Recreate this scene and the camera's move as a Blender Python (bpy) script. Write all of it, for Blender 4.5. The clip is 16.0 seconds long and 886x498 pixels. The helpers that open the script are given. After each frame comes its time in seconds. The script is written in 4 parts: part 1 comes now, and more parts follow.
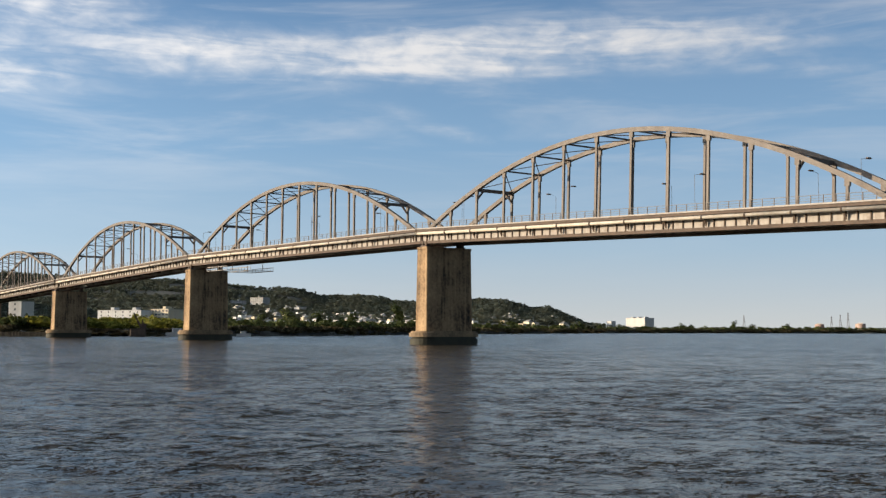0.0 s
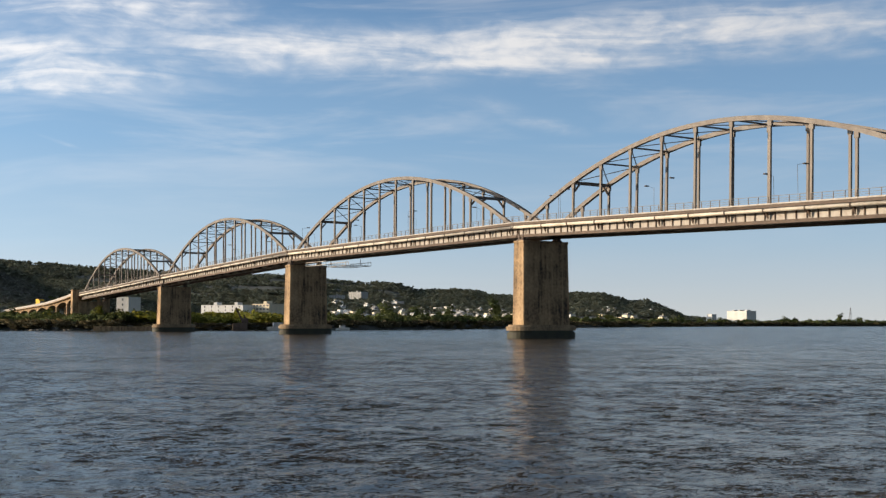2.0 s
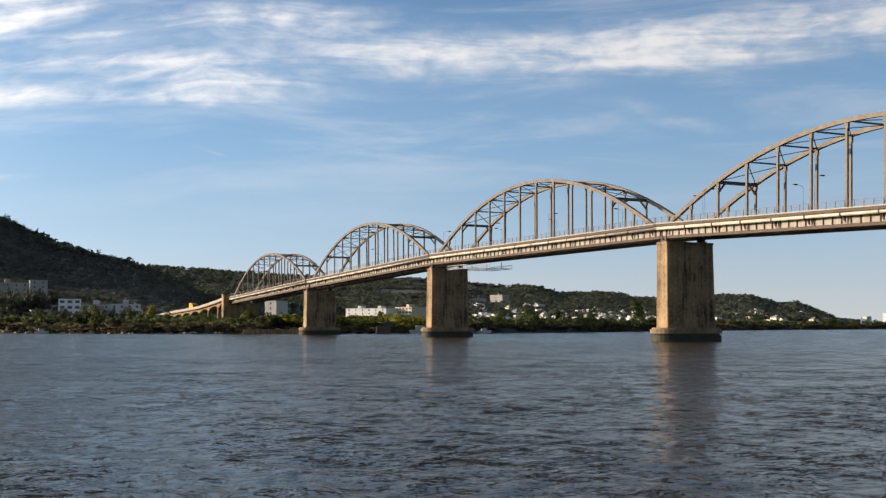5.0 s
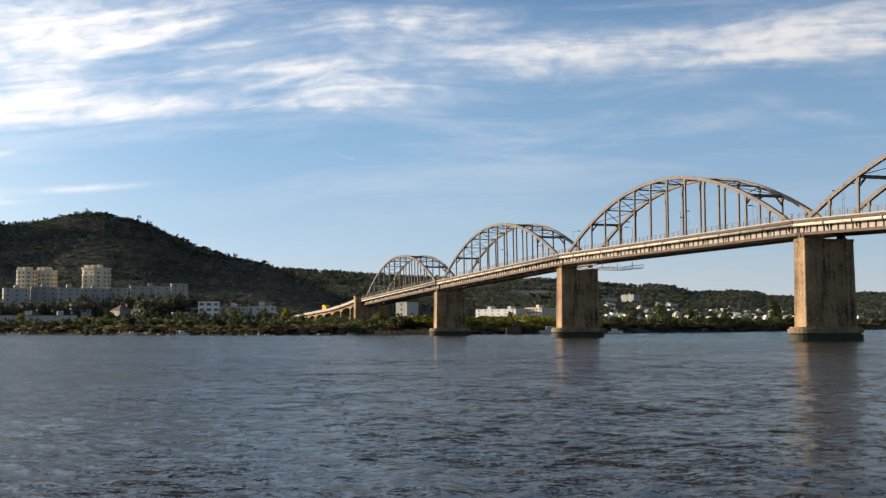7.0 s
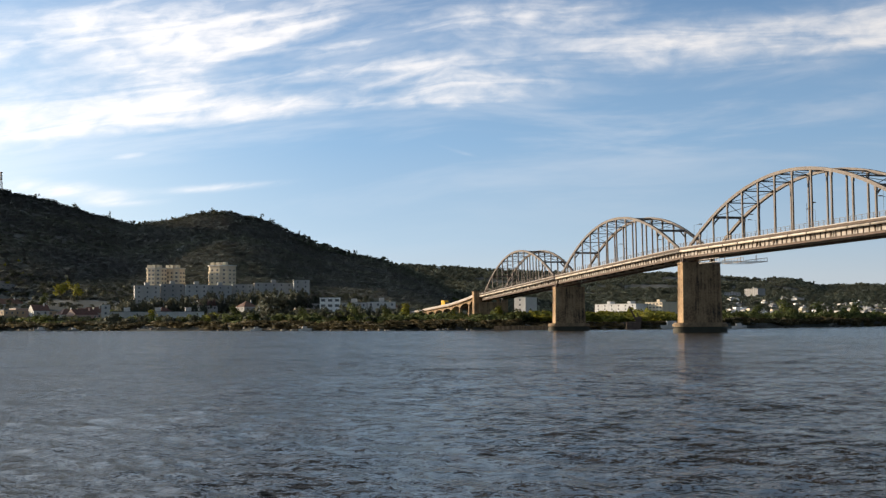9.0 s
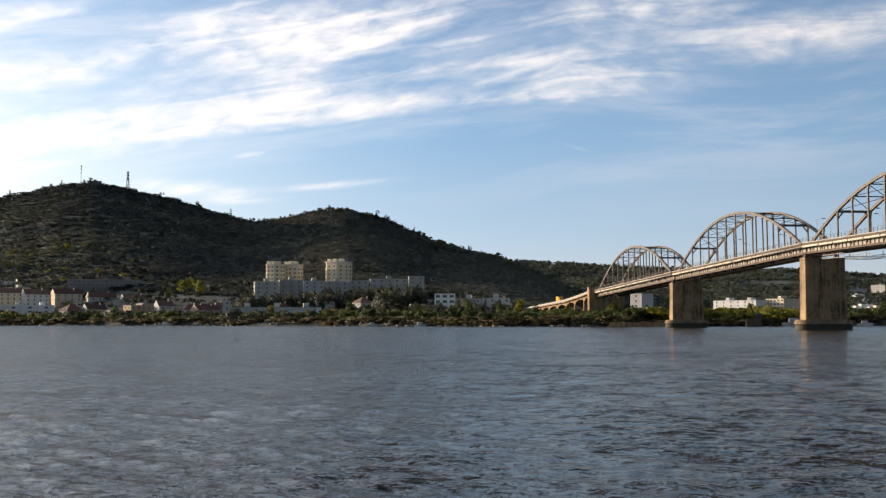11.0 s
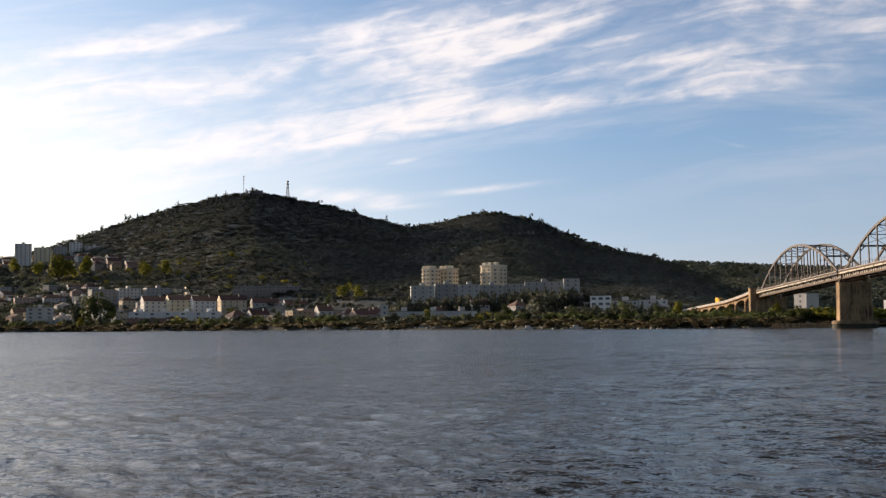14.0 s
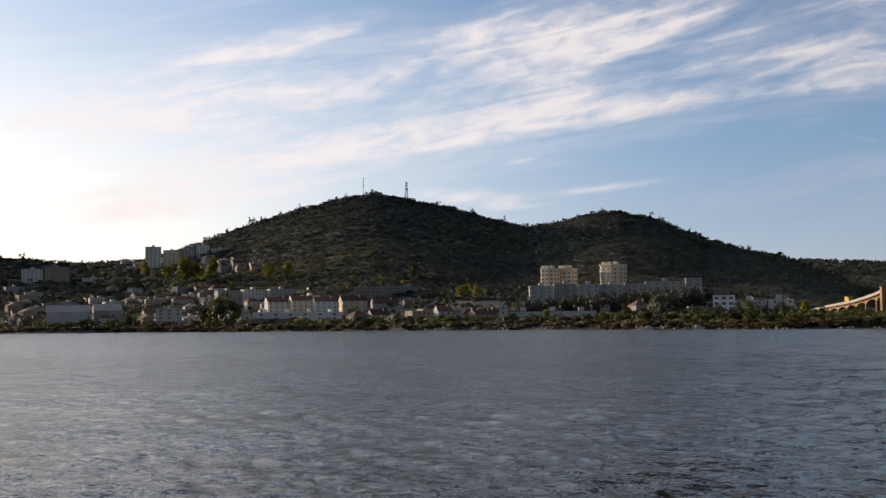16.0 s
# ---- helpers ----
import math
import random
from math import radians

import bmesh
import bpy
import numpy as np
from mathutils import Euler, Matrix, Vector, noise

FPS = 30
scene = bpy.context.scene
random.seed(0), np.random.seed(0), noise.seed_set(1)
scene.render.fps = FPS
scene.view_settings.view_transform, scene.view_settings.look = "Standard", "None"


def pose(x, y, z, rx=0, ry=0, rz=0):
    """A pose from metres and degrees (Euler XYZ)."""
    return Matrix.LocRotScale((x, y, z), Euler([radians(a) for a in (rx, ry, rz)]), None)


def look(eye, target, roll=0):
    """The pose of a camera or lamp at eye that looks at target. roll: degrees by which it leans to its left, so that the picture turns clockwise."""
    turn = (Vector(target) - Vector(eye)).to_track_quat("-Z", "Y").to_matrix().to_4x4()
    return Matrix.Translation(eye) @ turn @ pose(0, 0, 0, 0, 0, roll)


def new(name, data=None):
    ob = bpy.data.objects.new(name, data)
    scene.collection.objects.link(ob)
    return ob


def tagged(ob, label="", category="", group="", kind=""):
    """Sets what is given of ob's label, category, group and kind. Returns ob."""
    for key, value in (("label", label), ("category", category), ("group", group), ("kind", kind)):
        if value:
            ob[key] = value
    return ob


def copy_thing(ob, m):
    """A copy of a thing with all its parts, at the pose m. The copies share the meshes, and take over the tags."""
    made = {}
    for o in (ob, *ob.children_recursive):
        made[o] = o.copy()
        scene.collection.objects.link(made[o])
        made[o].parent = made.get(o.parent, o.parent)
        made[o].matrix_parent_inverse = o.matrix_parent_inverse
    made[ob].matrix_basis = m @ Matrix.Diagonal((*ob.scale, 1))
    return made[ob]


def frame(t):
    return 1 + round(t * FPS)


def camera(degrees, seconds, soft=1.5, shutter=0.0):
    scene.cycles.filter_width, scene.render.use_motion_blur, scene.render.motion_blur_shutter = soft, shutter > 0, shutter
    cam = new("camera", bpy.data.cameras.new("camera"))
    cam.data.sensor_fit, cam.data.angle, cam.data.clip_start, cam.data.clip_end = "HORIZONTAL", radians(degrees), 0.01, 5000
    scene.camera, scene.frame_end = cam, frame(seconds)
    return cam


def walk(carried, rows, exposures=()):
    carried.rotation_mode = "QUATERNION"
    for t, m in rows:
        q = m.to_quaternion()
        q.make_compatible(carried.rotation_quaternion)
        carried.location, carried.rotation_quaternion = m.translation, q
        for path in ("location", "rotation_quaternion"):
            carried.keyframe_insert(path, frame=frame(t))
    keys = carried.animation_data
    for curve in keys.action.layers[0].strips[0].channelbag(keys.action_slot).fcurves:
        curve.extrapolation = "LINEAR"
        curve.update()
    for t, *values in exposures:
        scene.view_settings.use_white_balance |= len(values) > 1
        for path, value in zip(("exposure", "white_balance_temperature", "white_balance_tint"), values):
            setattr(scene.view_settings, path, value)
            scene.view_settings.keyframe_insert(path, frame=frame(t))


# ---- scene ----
# ---- camera: it stands on a boat and pans to its left ----
EYE = 2.7
cam = camera(42.81, 16.0, soft=1.35)
ROWS = [  # seconds, yaw, pitch, roll
    (0.0, -0.051, 4.131, 0.204), (0.5, 1.106, 4.046, 0.127), (1.0, 2.363, 3.945, 0.172), (1.5, 3.456, 3.868, 0.180),
    (2.0, 4.848, 3.809, 0.065), (2.5, 5.994, 3.797, -0.017), (3.0, 7.233, 3.803, -0.247), (3.5, 8.282, 3.834, -0.324),
    (6.0, 15.221, 3.985, -0.028), (6.5, 16.999, 3.991, -0.237), (7.0, 18.544, 3.992, -0.221), (7.5, 19.907, 3.997, -0.155),
    (8.0, 21.681, 3.933, -0.186), (10.5, 28.562, 3.631, -0.257), (11.0, 30.338, 3.606, -0.120), (11.5, 31.747, 3.627, -0.212),
    (12.0, 33.102, 3.682, -0.293), (12.5, 34.327, 3.740, -0.405), (13.0, 35.622, 3.751, -0.481), (13.5, 36.857, 3.776, -0.513),
    (14.0, 38.161, 3.814, -0.577), (14.5, 39.430, 3.828, -0.322), (15.0, 40.798, 3.855, -0.458), (15.5, 42.242, 3.858, -0.445),
    (16.0, 44.168, 3.882, -0.622),
]
walk(cam, [(t, pose(0, 0, EYE, 90 + pitch, 0, yaw) @ pose(0, 0, 0, 0, 0, roll)) for t, yaw, pitch, roll in ROWS],
     [(0.0, 0.05, 6550, 10), (7.5, 0.05, 6580, 11), (11.0, 0.03, 6720, 13), (13.0, -0.05, 6780, 16), (14.5, -0.19, 6780, 17), (16.0, -0.37, 6780, 17)])

# ---- sun and sky ----
SUN_AZ, SUN_EL = 94.0, 11.0   # degrees to the left of +Y, above the horizon


def bearing(az, d, z=0.0):
    """The point d metres off, az degrees to the left of +Y."""
    a = radians(az)
    return Vector((-math.sin(a) * d, math.cos(a) * d, z))


sun_lamp = bpy.data.lights.new("sun", "SUN")
sun_lamp.energy, sun_lamp.angle, sun_lamp.color = 6.2, radians(0.6), (1.0, 0.81, 0.58)
sun = new("sun", sun_lamp)
sun.matrix_world = look(bearing(SUN_AZ, 100 * math.cos(radians(SUN_EL)), 100 * math.sin(radians(SUN_EL))), (0, 0, 0))


class Nodes:
    """Short hands for building a node tree."""

    def __init__(self, tree):
        self.tree = tree
        tree.nodes.clear()

    def add(self, kind, ins=(), **props):
        n = self.tree.nodes.new(kind)
        for k, v in props.items():
            setattr(n, k, v)
        for key, v in dict(ins).items():
            self.put(n.inputs[key], v)
        return n

    def put(self, socket, v):
        if isinstance(v, bpy.types.NodeSocket):
            self.tree.links.new(v, socket)
        elif v is not None:
            if isinstance(v, tuple) and len(v) == 3 and socket.type == "RGBA":
                v = (*v, 1.0)
            socket.default_value = v

    def math(self, op, a, b=None, c=None, clamp=False):
        n = self.add("ShaderNodeMath", operation=op, use_clamp=clamp)
        for i, v in enumerate((a, b, c)):
            self.put(n.inputs[i], v)
        return n.outputs[0]

    def noise(self, vector, scale, detail=4.0, rough=0.55, distort=0.0):
        n = self.add("ShaderNodeTexNoise", {"Vector": vector, "Scale": scale, "Detail": detail, "Roughness": rough, "Distortion": distort})
        return n.outputs["Fac"]

    def ramp(self, fac, stops):
        n = self.add("ShaderNodeValToRGB", {"Fac": fac})
        e = n.color_ramp.elements
        while len(e) < len(stops):
            e.new(0.5)
        for el, (p, c) in zip(e, stops):
            el.position, el.color = p, (*c, 1.0) if len(c) == 3 else c
        return n.outputs["Color"]

    def span(self, v, a, b, lo=0.0, hi=1.0):
        n = self.add("ShaderNodeMapRange", {"Value": v, "From Min": a, "From Max": b, "To Min": lo, "To Max": hi})
        n.interpolation_type = "SMOOTHSTEP"
        return n.outputs[0]

    def mix(self, fac, a, b, blend="MIX"):
        n = self.add("ShaderNodeMix", data_type="RGBA", blend_type=blend)
        self.put(n.inputs[0], fac), self.put(n.inputs[6], a), self.put(n.inputs[7], b)
        return n.outputs[2]

    def stretch(self, vector, sx, sy, sz, rz=0.0):
        n = self.add("ShaderNodeMapping", {"Vector": vector})
        n.inputs["Scale"].default_value = (sx, sy, sz)
        n.inputs["Rotation"].default_value = (0, 0, radians(rz))
        return n.outputs[0]


world = bpy.data.worlds.new("sky")
scene.world = world
world.use_nodes = True
W = Nodes(world.node_tree)
way = W.add("ShaderNodeTexCoord").outputs["Generated"]
sky = W.add("ShaderNodeTexSky", sky_type="NISHITA", sun_disc=False, sun_elevation=radians(SUN_EL), sun_rotation=radians(-SUN_AZ),
            altitude=50.0, air_density=1.0, dust_density=0.6, ozone_density=2.0)
sep = W.add("ShaderNodeSeparateXYZ", {0: way}).outputs
az = W.math("MULTIPLY", W.math("ARCTAN2", W.math("MULTIPLY", sep[0], -1.0), sep[1]), 180 / math.pi)
el = W.math("MULTIPLY", W.math("ARCSINE", sep[2]), 180 / math.pi)
# the streaks lean over towards the sun
leant = W.math("MULTIPLY_ADD", W.math("MAXIMUM", W.math("SUBTRACT", az, 24.0), 0.0), 0.17, el)
plan = W.add("ShaderNodeCombineXYZ", {0: az, 1: W.math("MULTIPLY", leant, 2.2), 2: 0.0}).outputs[0]
# thin streaky cloud: az, el, half length, half thickness, lean in degrees, strength
BANDS = [
    (12.0, 13.6, 7.0, 1.3, 0.0, 1.05), (1.3, 13.7, 8.0, 1.2, 0.0, 1.1), (-9.5, 14.5, 11.0, 1.5, 0.0, 1.05), (-18.0, 12.7, 4.0, 0.5, 4.0, 0.5),
    (20.0, 15.3, 5.0, 1.3, 0.0, 0.6), (21.5, 12.2, 4.0, 0.9, 0.0, 0.7), (-0.8, 9.9, 2.2, 0.4, 8.0, 0.5), (2.5, 11.0, 3.5, 0.7, 14.0, 0.35), (11.5, 8.1, 0.7, 0.15, 0.0, 0.4),
    (37.0, 14.5, 8.0, 1.5, -12.0, 1.0), (38.4, 12.0, 1.9, 1.3, -20.0, 0.85), (35.5, 10.7, 8.5, 0.8, -6.0, 1.0), (31.0, 12.6, 4.5, 0.4, -6.0, 0.75), (30.0, 13.8, 2.2, 0.35, -10.0, 0.7),
    (25.2, 13.0, 4.0, 1.5, 0.0, 0.7), (23.0, 11.2, 5.0, 0.5, -2.0, 0.75), (22.0, 15.4, 6.0, 0.6, -4.0, 0.5), (36.3, 6.8, 4.0, 0.24, -5.0, 0.85), (40.6, 6.0, 2.3, 0.28, -4.0, 0.8),
    (23.7, 8.7, 1.7, 0.14, 17.0, 0.45), (52.0, 14.2, 6.0, 0.9, -12.0, 0.95), (41.5, 14.8, 5.0, 1.0, -13.0, 0.85), (35.0, 14.0, 7.0, 1.0, -17.0, 0.8), (60.0, 10.5, 9.0, 2.2, -10.0, 1.2),
    (47.0, 9.5, 10.0, 1.4, -9.0, 1.1), (49.0, 12.0, 5.0, 0.9, -8.0, 0.7), (58.0, 6.3, 9.0, 1.5, -8.0, 1.25), (43.5, 6.6, 2.6, 0.5, 2.0, 1.0), (40.0, 8.3, 1.6, 0.22, -10.0, 0.65),
]
total = None
for a0, e0, la, le, lean, power in BANDS:
    c, s = math.cos(radians(lean)), math.sin(radians(lean))
    da, de = W.math("SUBTRACT", az, a0), W.math("SUBTRACT", el, e0)
    u = W.math("MULTIPLY_ADD", da, c / la, W.math("MULTIPLY", de, s / la))
    v = W.math("MULTIPLY_ADD", de, c / le, W.math("MULTIPLY", da, -s / le))
    g = W.math("MULTIPLY", W.math("EXPONENT", W.math("MULTIPLY", W.math("ADD", W.math("MULTIPLY", u, u), W.math("MULTIPLY", v, v)), -1.0)), power)
    total = g if total is None else W.math("ADD", total, g)
streak = W.noise(W.stretch(plan, 0.13, 0.5, 1.0, -9.0), 1.0, 5.0, 0.52, 0.8)
puff = W.noise(W.stretch(plan, 0.55, 0.6, 1.0, -5.0), 1.0, 7.0, 0.56, 0.35)
broken = W.math("ADD", W.math("MULTIPLY", streak, 0.72), W.math("MULTIPLY", puff, 0.54))
veil = W.math("MULTIPLY", W.span(W.noise(W.stretch(plan, 0.06, 0.2, 1.0, -8.0), 1.0, 5.0, 0.6, 0.5), 0.42, 0.75), W.span(el, 4.0, 12.0, 0.05, 0.38))
cloud = W.math("MAXIMUM", W.math("MULTIPLY", W.span(W.math("MULTIPLY", W.math("MINIMUM", total, 1.25), W.math("POWER", broken, 2.0)), 0.04, 0.74), 0.93), veil)
# pale haze towards the horizon, paler still towards the sun
air = W.ramp(W.math("MULTIPLY", el, 1 / 24.0), [(0.0, (0.66, 0.69, 0.69)), (0.17, (0.43, 0.59, 0.74)), (0.38, (0.27, 0.46, 0.69)), (0.70, (0.155, 0.30, 0.53)), (1.0, (0.06, 0.12, 0.23))])
air = W.mix(W.math("MULTIPLY", W.math("MULTIPLY", W.span(az, 28.0, 80.0), W.span(az, 160.0, 110.0)), W.span(el, 22.0, 3.0)), air, (0.84, 0.835, 0.81))
gain = W.math("MULTIPLY", W.span(az, -5.0, 60.0, 7.7, 11.4), W.math("ADD", 1.0, W.math("MULTIPLY", W.span(az, -110.0, -30.0, 0.15, 0.0), W.span(az, 175.0, 110.0))))
air = W.mix(1.0, air, W.add("ShaderNodeCombineXYZ", {0: gain, 1: gain, 2: gain}).outputs[0], "MULTIPLY")
high_sky = W.mix(1.0, sky.outputs[0], (0.46, 0.405, 0.335), "MULTIPLY")
sunward = W.math("ADD", 0.42, W.math("MULTIPLY", W.span(az, 26.0, 72.0, 0.0, 13.0), W.span(az, 150.0, 105.0)))
high_sky = W.mix(1.0, high_sky, W.add("ShaderNodeCombineXYZ", {0: sunward, 1: sunward, 2: sunward}).outputs[0], "MULTIPLY")
base = W.mix(W.span(el, 30.0, 14.0, 0.0, 0.88), high_sky, air)
high_up = W.math("MULTIPLY", W.span(el, 17.0, 32.0), W.math("SUBTRACT", W.math("MULTIPLY", W.span(az, 24.0, 66.0, 0.0, 5.6), W.span(az, 150.0, 105.0)), 0.65))
glow = W.math("MULTIPLY", W.span(az, -20.0, 62.0, 6.0, 9.6), W.math("ADD", 1.0, high_up))
white = W.mix(1.0, W.add("ShaderNodeCombineXYZ", {0: glow, 1: glow, 2: glow}).outputs[0], (0.98, 0.97, 0.97), "MULTIPLY")
tint = W.mix(cloud, base, white)
back = W.add("ShaderNodeBackground", {"Color": tint, "Strength": 0.125})
W.add("ShaderNodeOutputWorld", {"Surface": back.outputs[0]})

# ---- materials ----
def material(name, stops, scale=1.0, rough=0.8, metal=0.0, bump=0.3, fine=8.0, vary=0.0, streaks=0.0, spec=0.4, coord="Object", island=False):
    """A weathered surface: colour stops along a two-scale noise, grain relief, and a random shift of value from thing to thing."""
    m = bpy.data.materials.new(name)
    m.use_nodes = True
    n = Nodes(m.node_tree)
    xyz = n.add("ShaderNodeTexCoord").outputs[coord]
    big = n.noise(xyz, scale, 4.0, 0.6)
    small = n.noise(xyz, scale * fine, 5.0, 0.6)
    fac = n.math("ADD", n.math("MULTIPLY", big, 0.65), n.math("MULTIPLY", small, 0.35))
    if streaks:
        run = n.noise(n.stretch(xyz, 1.0, 1.0, 0.06), streaks, 4.0, 0.6)
        fac = n.math("ADD", n.math("MULTIPLY", fac, 0.55), n.math("MULTIPLY", run, 0.45))
    colour = n.ramp(fac, stops)
    if vary:
        rnd = n.add("ShaderNodeNewGeometry").outputs["Random Per Island"] if island else n.add("ShaderNodeObjectInfo").outputs["Random"]
        hsv = n.add("ShaderNodeHueSaturation", {"Color": colour, "Value": n.span(rnd, 0.0, 1.0, 1.0 - vary, 1.0 + vary), "Hue": n.span(rnd, 0.0, 1.0, 0.5 - vary * 0.06, 0.5 + vary * 0.04)})
        colour = hsv.outputs[0]
    relief = n.add("ShaderNodeBump", {"Height": small, "Strength": bump, "Distance": 0.05})
    s = n.add("ShaderNodeBsdfPrincipled", {"Base Color": colour, "Roughness": n.span(big, 0.2, 0.8, rough - 0.08, min(1.0, rough + 0.08)), "Metallic": metal, "Normal": relief.outputs[0], "Specular IOR Level": spec})
    n.add("ShaderNodeOutputMaterial", {"Surface": s.outputs[0]})
    return m


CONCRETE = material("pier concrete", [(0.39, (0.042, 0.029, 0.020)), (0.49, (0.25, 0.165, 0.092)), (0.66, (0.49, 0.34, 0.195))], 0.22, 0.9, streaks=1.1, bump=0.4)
CAP = material("damp stone", [(0.3, (0.10, 0.07, 0.042)), (0.55, (0.28, 0.195, 0.115)), (0.75, (0.42, 0.30, 0.18))], 0.4, 0.85)
WEED = material("weed covered stone", [(0.3, (0.015, 0.016, 0.01)), (0.7, (0.06, 0.055, 0.035))], 0.8, 0.7)
STEEL = material("aged grey paint on steel", [(0.3, (0.07, 0.05, 0.042)), (0.5, (0.125, 0.103, 0.088)), (0.75, (0.235, 0.208, 0.18))], 0.35, 0.6, bump=0.15, streaks=0.7)
GIRDER = material("pale painted girder", [(0.3, (0.19, 0.145, 0.12)), (0.5, (0.34, 0.31, 0.28)), (0.75, (0.46, 0.435, 0.40))], 0.3, 0.65, bump=0.15, streaks=1.2)
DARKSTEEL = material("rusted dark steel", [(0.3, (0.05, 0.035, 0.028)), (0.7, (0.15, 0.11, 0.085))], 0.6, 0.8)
PIPEPAINT = material("white pipe paint", [(0.3, (0.34, 0.29, 0.23)), (0.6, (0.60, 0.54, 0.45))], 0.3, 0.5, bump=0.1)
ASPHALT = material("asphalt", [(0.3, (0.035, 0.035, 0.036)), (0.7, (0.075, 0.073, 0.07))], 0.8, 0.9)

def water_material():
    """Silty river water: fine wind ripples tilt the surface of the modelled waves."""
    m = bpy.data.materials.new("river water")
    m.use_nodes = True
    n = Nodes(m.node_tree)
    xyz = n.add("ShaderNodeTexCoord").outputs["Object"]
    silt = n.ramp(n.noise(xyz, 0.02, 3.0), [(0.3, (0.026, 0.023, 0.019)), (0.7, (0.036, 0.032, 0.027))])
    turned = n.stretch(xyz, 1.0, 1.0, 1.0, -20.0)
    gusts = n.span(n.noise(n.stretch(xyz, 0.35, 1.0, 1.0), 0.022, 3.0), 0.3, 0.7, 0.7, 1.3)
    tilt = None
    for scale, power, sx, turn in ((0.15, 0.6, 1.3, 5.0), (0.45, 0.6, 0.9, 0.0), (1.9, 1.35, 0.7, 17.0), (6.0, 1.7, 0.6, -11.0), (17.0, 2.1, 0.8, 8.0)):
        tex = n.add("ShaderNodeTexNoise", {"Vector": n.stretch(turned, sx, 1.0, 1.0, turn), "Scale": scale, "Detail": 2.0, "Roughness": 0.6})
        v = n.add("ShaderNodeVectorMath", {0: tex.outputs["Color"], 1: (0.5, 0.5, 0.5)}, operation="SUBTRACT").outputs[0]
        v = n.add("ShaderNodeVectorMath", {0: v, 1: (power * 0.7, power, 0.0)}, operation="MULTIPLY").outputs[0]
        tilt = v if tilt is None else n.add("ShaderNodeVectorMath", {0: tilt, 1: v}, operation="ADD").outputs[0]
    tilt = n.add("ShaderNodeVectorMath", {0: tilt, "Scale": gusts}, operation="SCALE").outputs[0]
    up = n.add("ShaderNodeVectorMath", {0: tilt, 1: n.add("ShaderNodeNewGeometry").outputs["Normal"]}, operation="ADD").outputs[0]
    up = n.add("ShaderNodeVectorMath", {0: up}, operation="NORMALIZE").outputs[0]
    s = n.add("ShaderNodeBsdfPrincipled", {"Base Color": silt, "Roughness": 0.16, "IOR": 1.33, "Specular IOR Level": 0.31, "Normal": up})
    n.add("ShaderNodeOutputMaterial", {"Surface": s.outputs[0]})
    return m


WATER = water_material()
# Soil and scrub tones raised to match the canopy, haze included in the colour.
GROUND = material("haze-greyed grass scrub and bare soil", [(0.28, (0.085, 0.089, 0.086)), (0.45, (0.100, 0.105, 0.096)), (0.62, (0.110, 0.112, 0.100)), (0.82, (0.135, 0.125, 0.108))], 0.012, 0.95, bump=0.6, fine=14.0, spec=0.1)

# ---- builders ----
def mesh_from(name, bm, mat):
    me = bpy.data.meshes.new(name)
    bm.to_mesh(me)
    bm.free()
    me.materials.append(mat)
    return me


def part(name, bm, mat, parent=None, label="", smooth=False):
    """One bmesh as one mesh object, under a thing or a part."""
    me = mesh_from(name, bm, mat) if isinstance(bm, bmesh.types.BMesh) else bm
    ob = new(name, me)
    if smooth:
        me.polygons.foreach_set("use_smooth", [True] * len(me.polygons))
    ob.parent = parent
    return tagged(ob, label)


def box(bm, x0, x1, y0, y1, z0, z1, bevel=0.0):
    vs = [bm.verts.new((x, y, z)) for z in (z0, z1) for x, y in ((x0, y0), (x1, y0), (x1, y1), (x0, y1))]
    fs = [bm.faces.new([vs[i] for i in f]) for f in ((3, 2, 1, 0), (4, 5, 6, 7), (0, 1, 5, 4), (1, 2, 6, 5), (2, 3, 7, 6), (3, 0, 4, 7))]
    if bevel:
        bmesh.ops.bevel(bm, geom=list({e for f in fs for e in f.edges}), offset=bevel, segments=1, affect="EDGES")
    return bm


def boxed(*a, **k):
    return box(bmesh.new(), *a, **k)


def bar(bm, p, q, w, h=None, sides=4, up=(0, 0, 1)):
    """A straight bar of w by h from p to q."""
    h = h or w
    p, q = Vector(p), Vector(q)
    d = (q - p).normalized()
    side = d.cross(Vector(up))
    if side.length < 1e-4:
        side = d.cross(Vector((1, 0, 0)))
    side.normalize()
    top = side.cross(d)
    rings = []
    for c in (p, q):
        ring = []
        for i in range(sides):
            a = 2 * math.pi * (i + 0.5) / sides
            k = math.sqrt(2) / 2 if sides == 4 else 0.5
            ring.append(bm.verts.new(c + side * (math.cos(a) * w * k) + top * (math.sin(a) * h * k)))
        rings.append(ring)
    for i in range(sides):
        j = (i + 1) % sides
        bm.faces.new((rings[0][i], rings[0][j], rings[1][j], rings[1][i]))
    bm.faces.new(rings[0][::-1]), bm.faces.new(rings[1])
    return bm


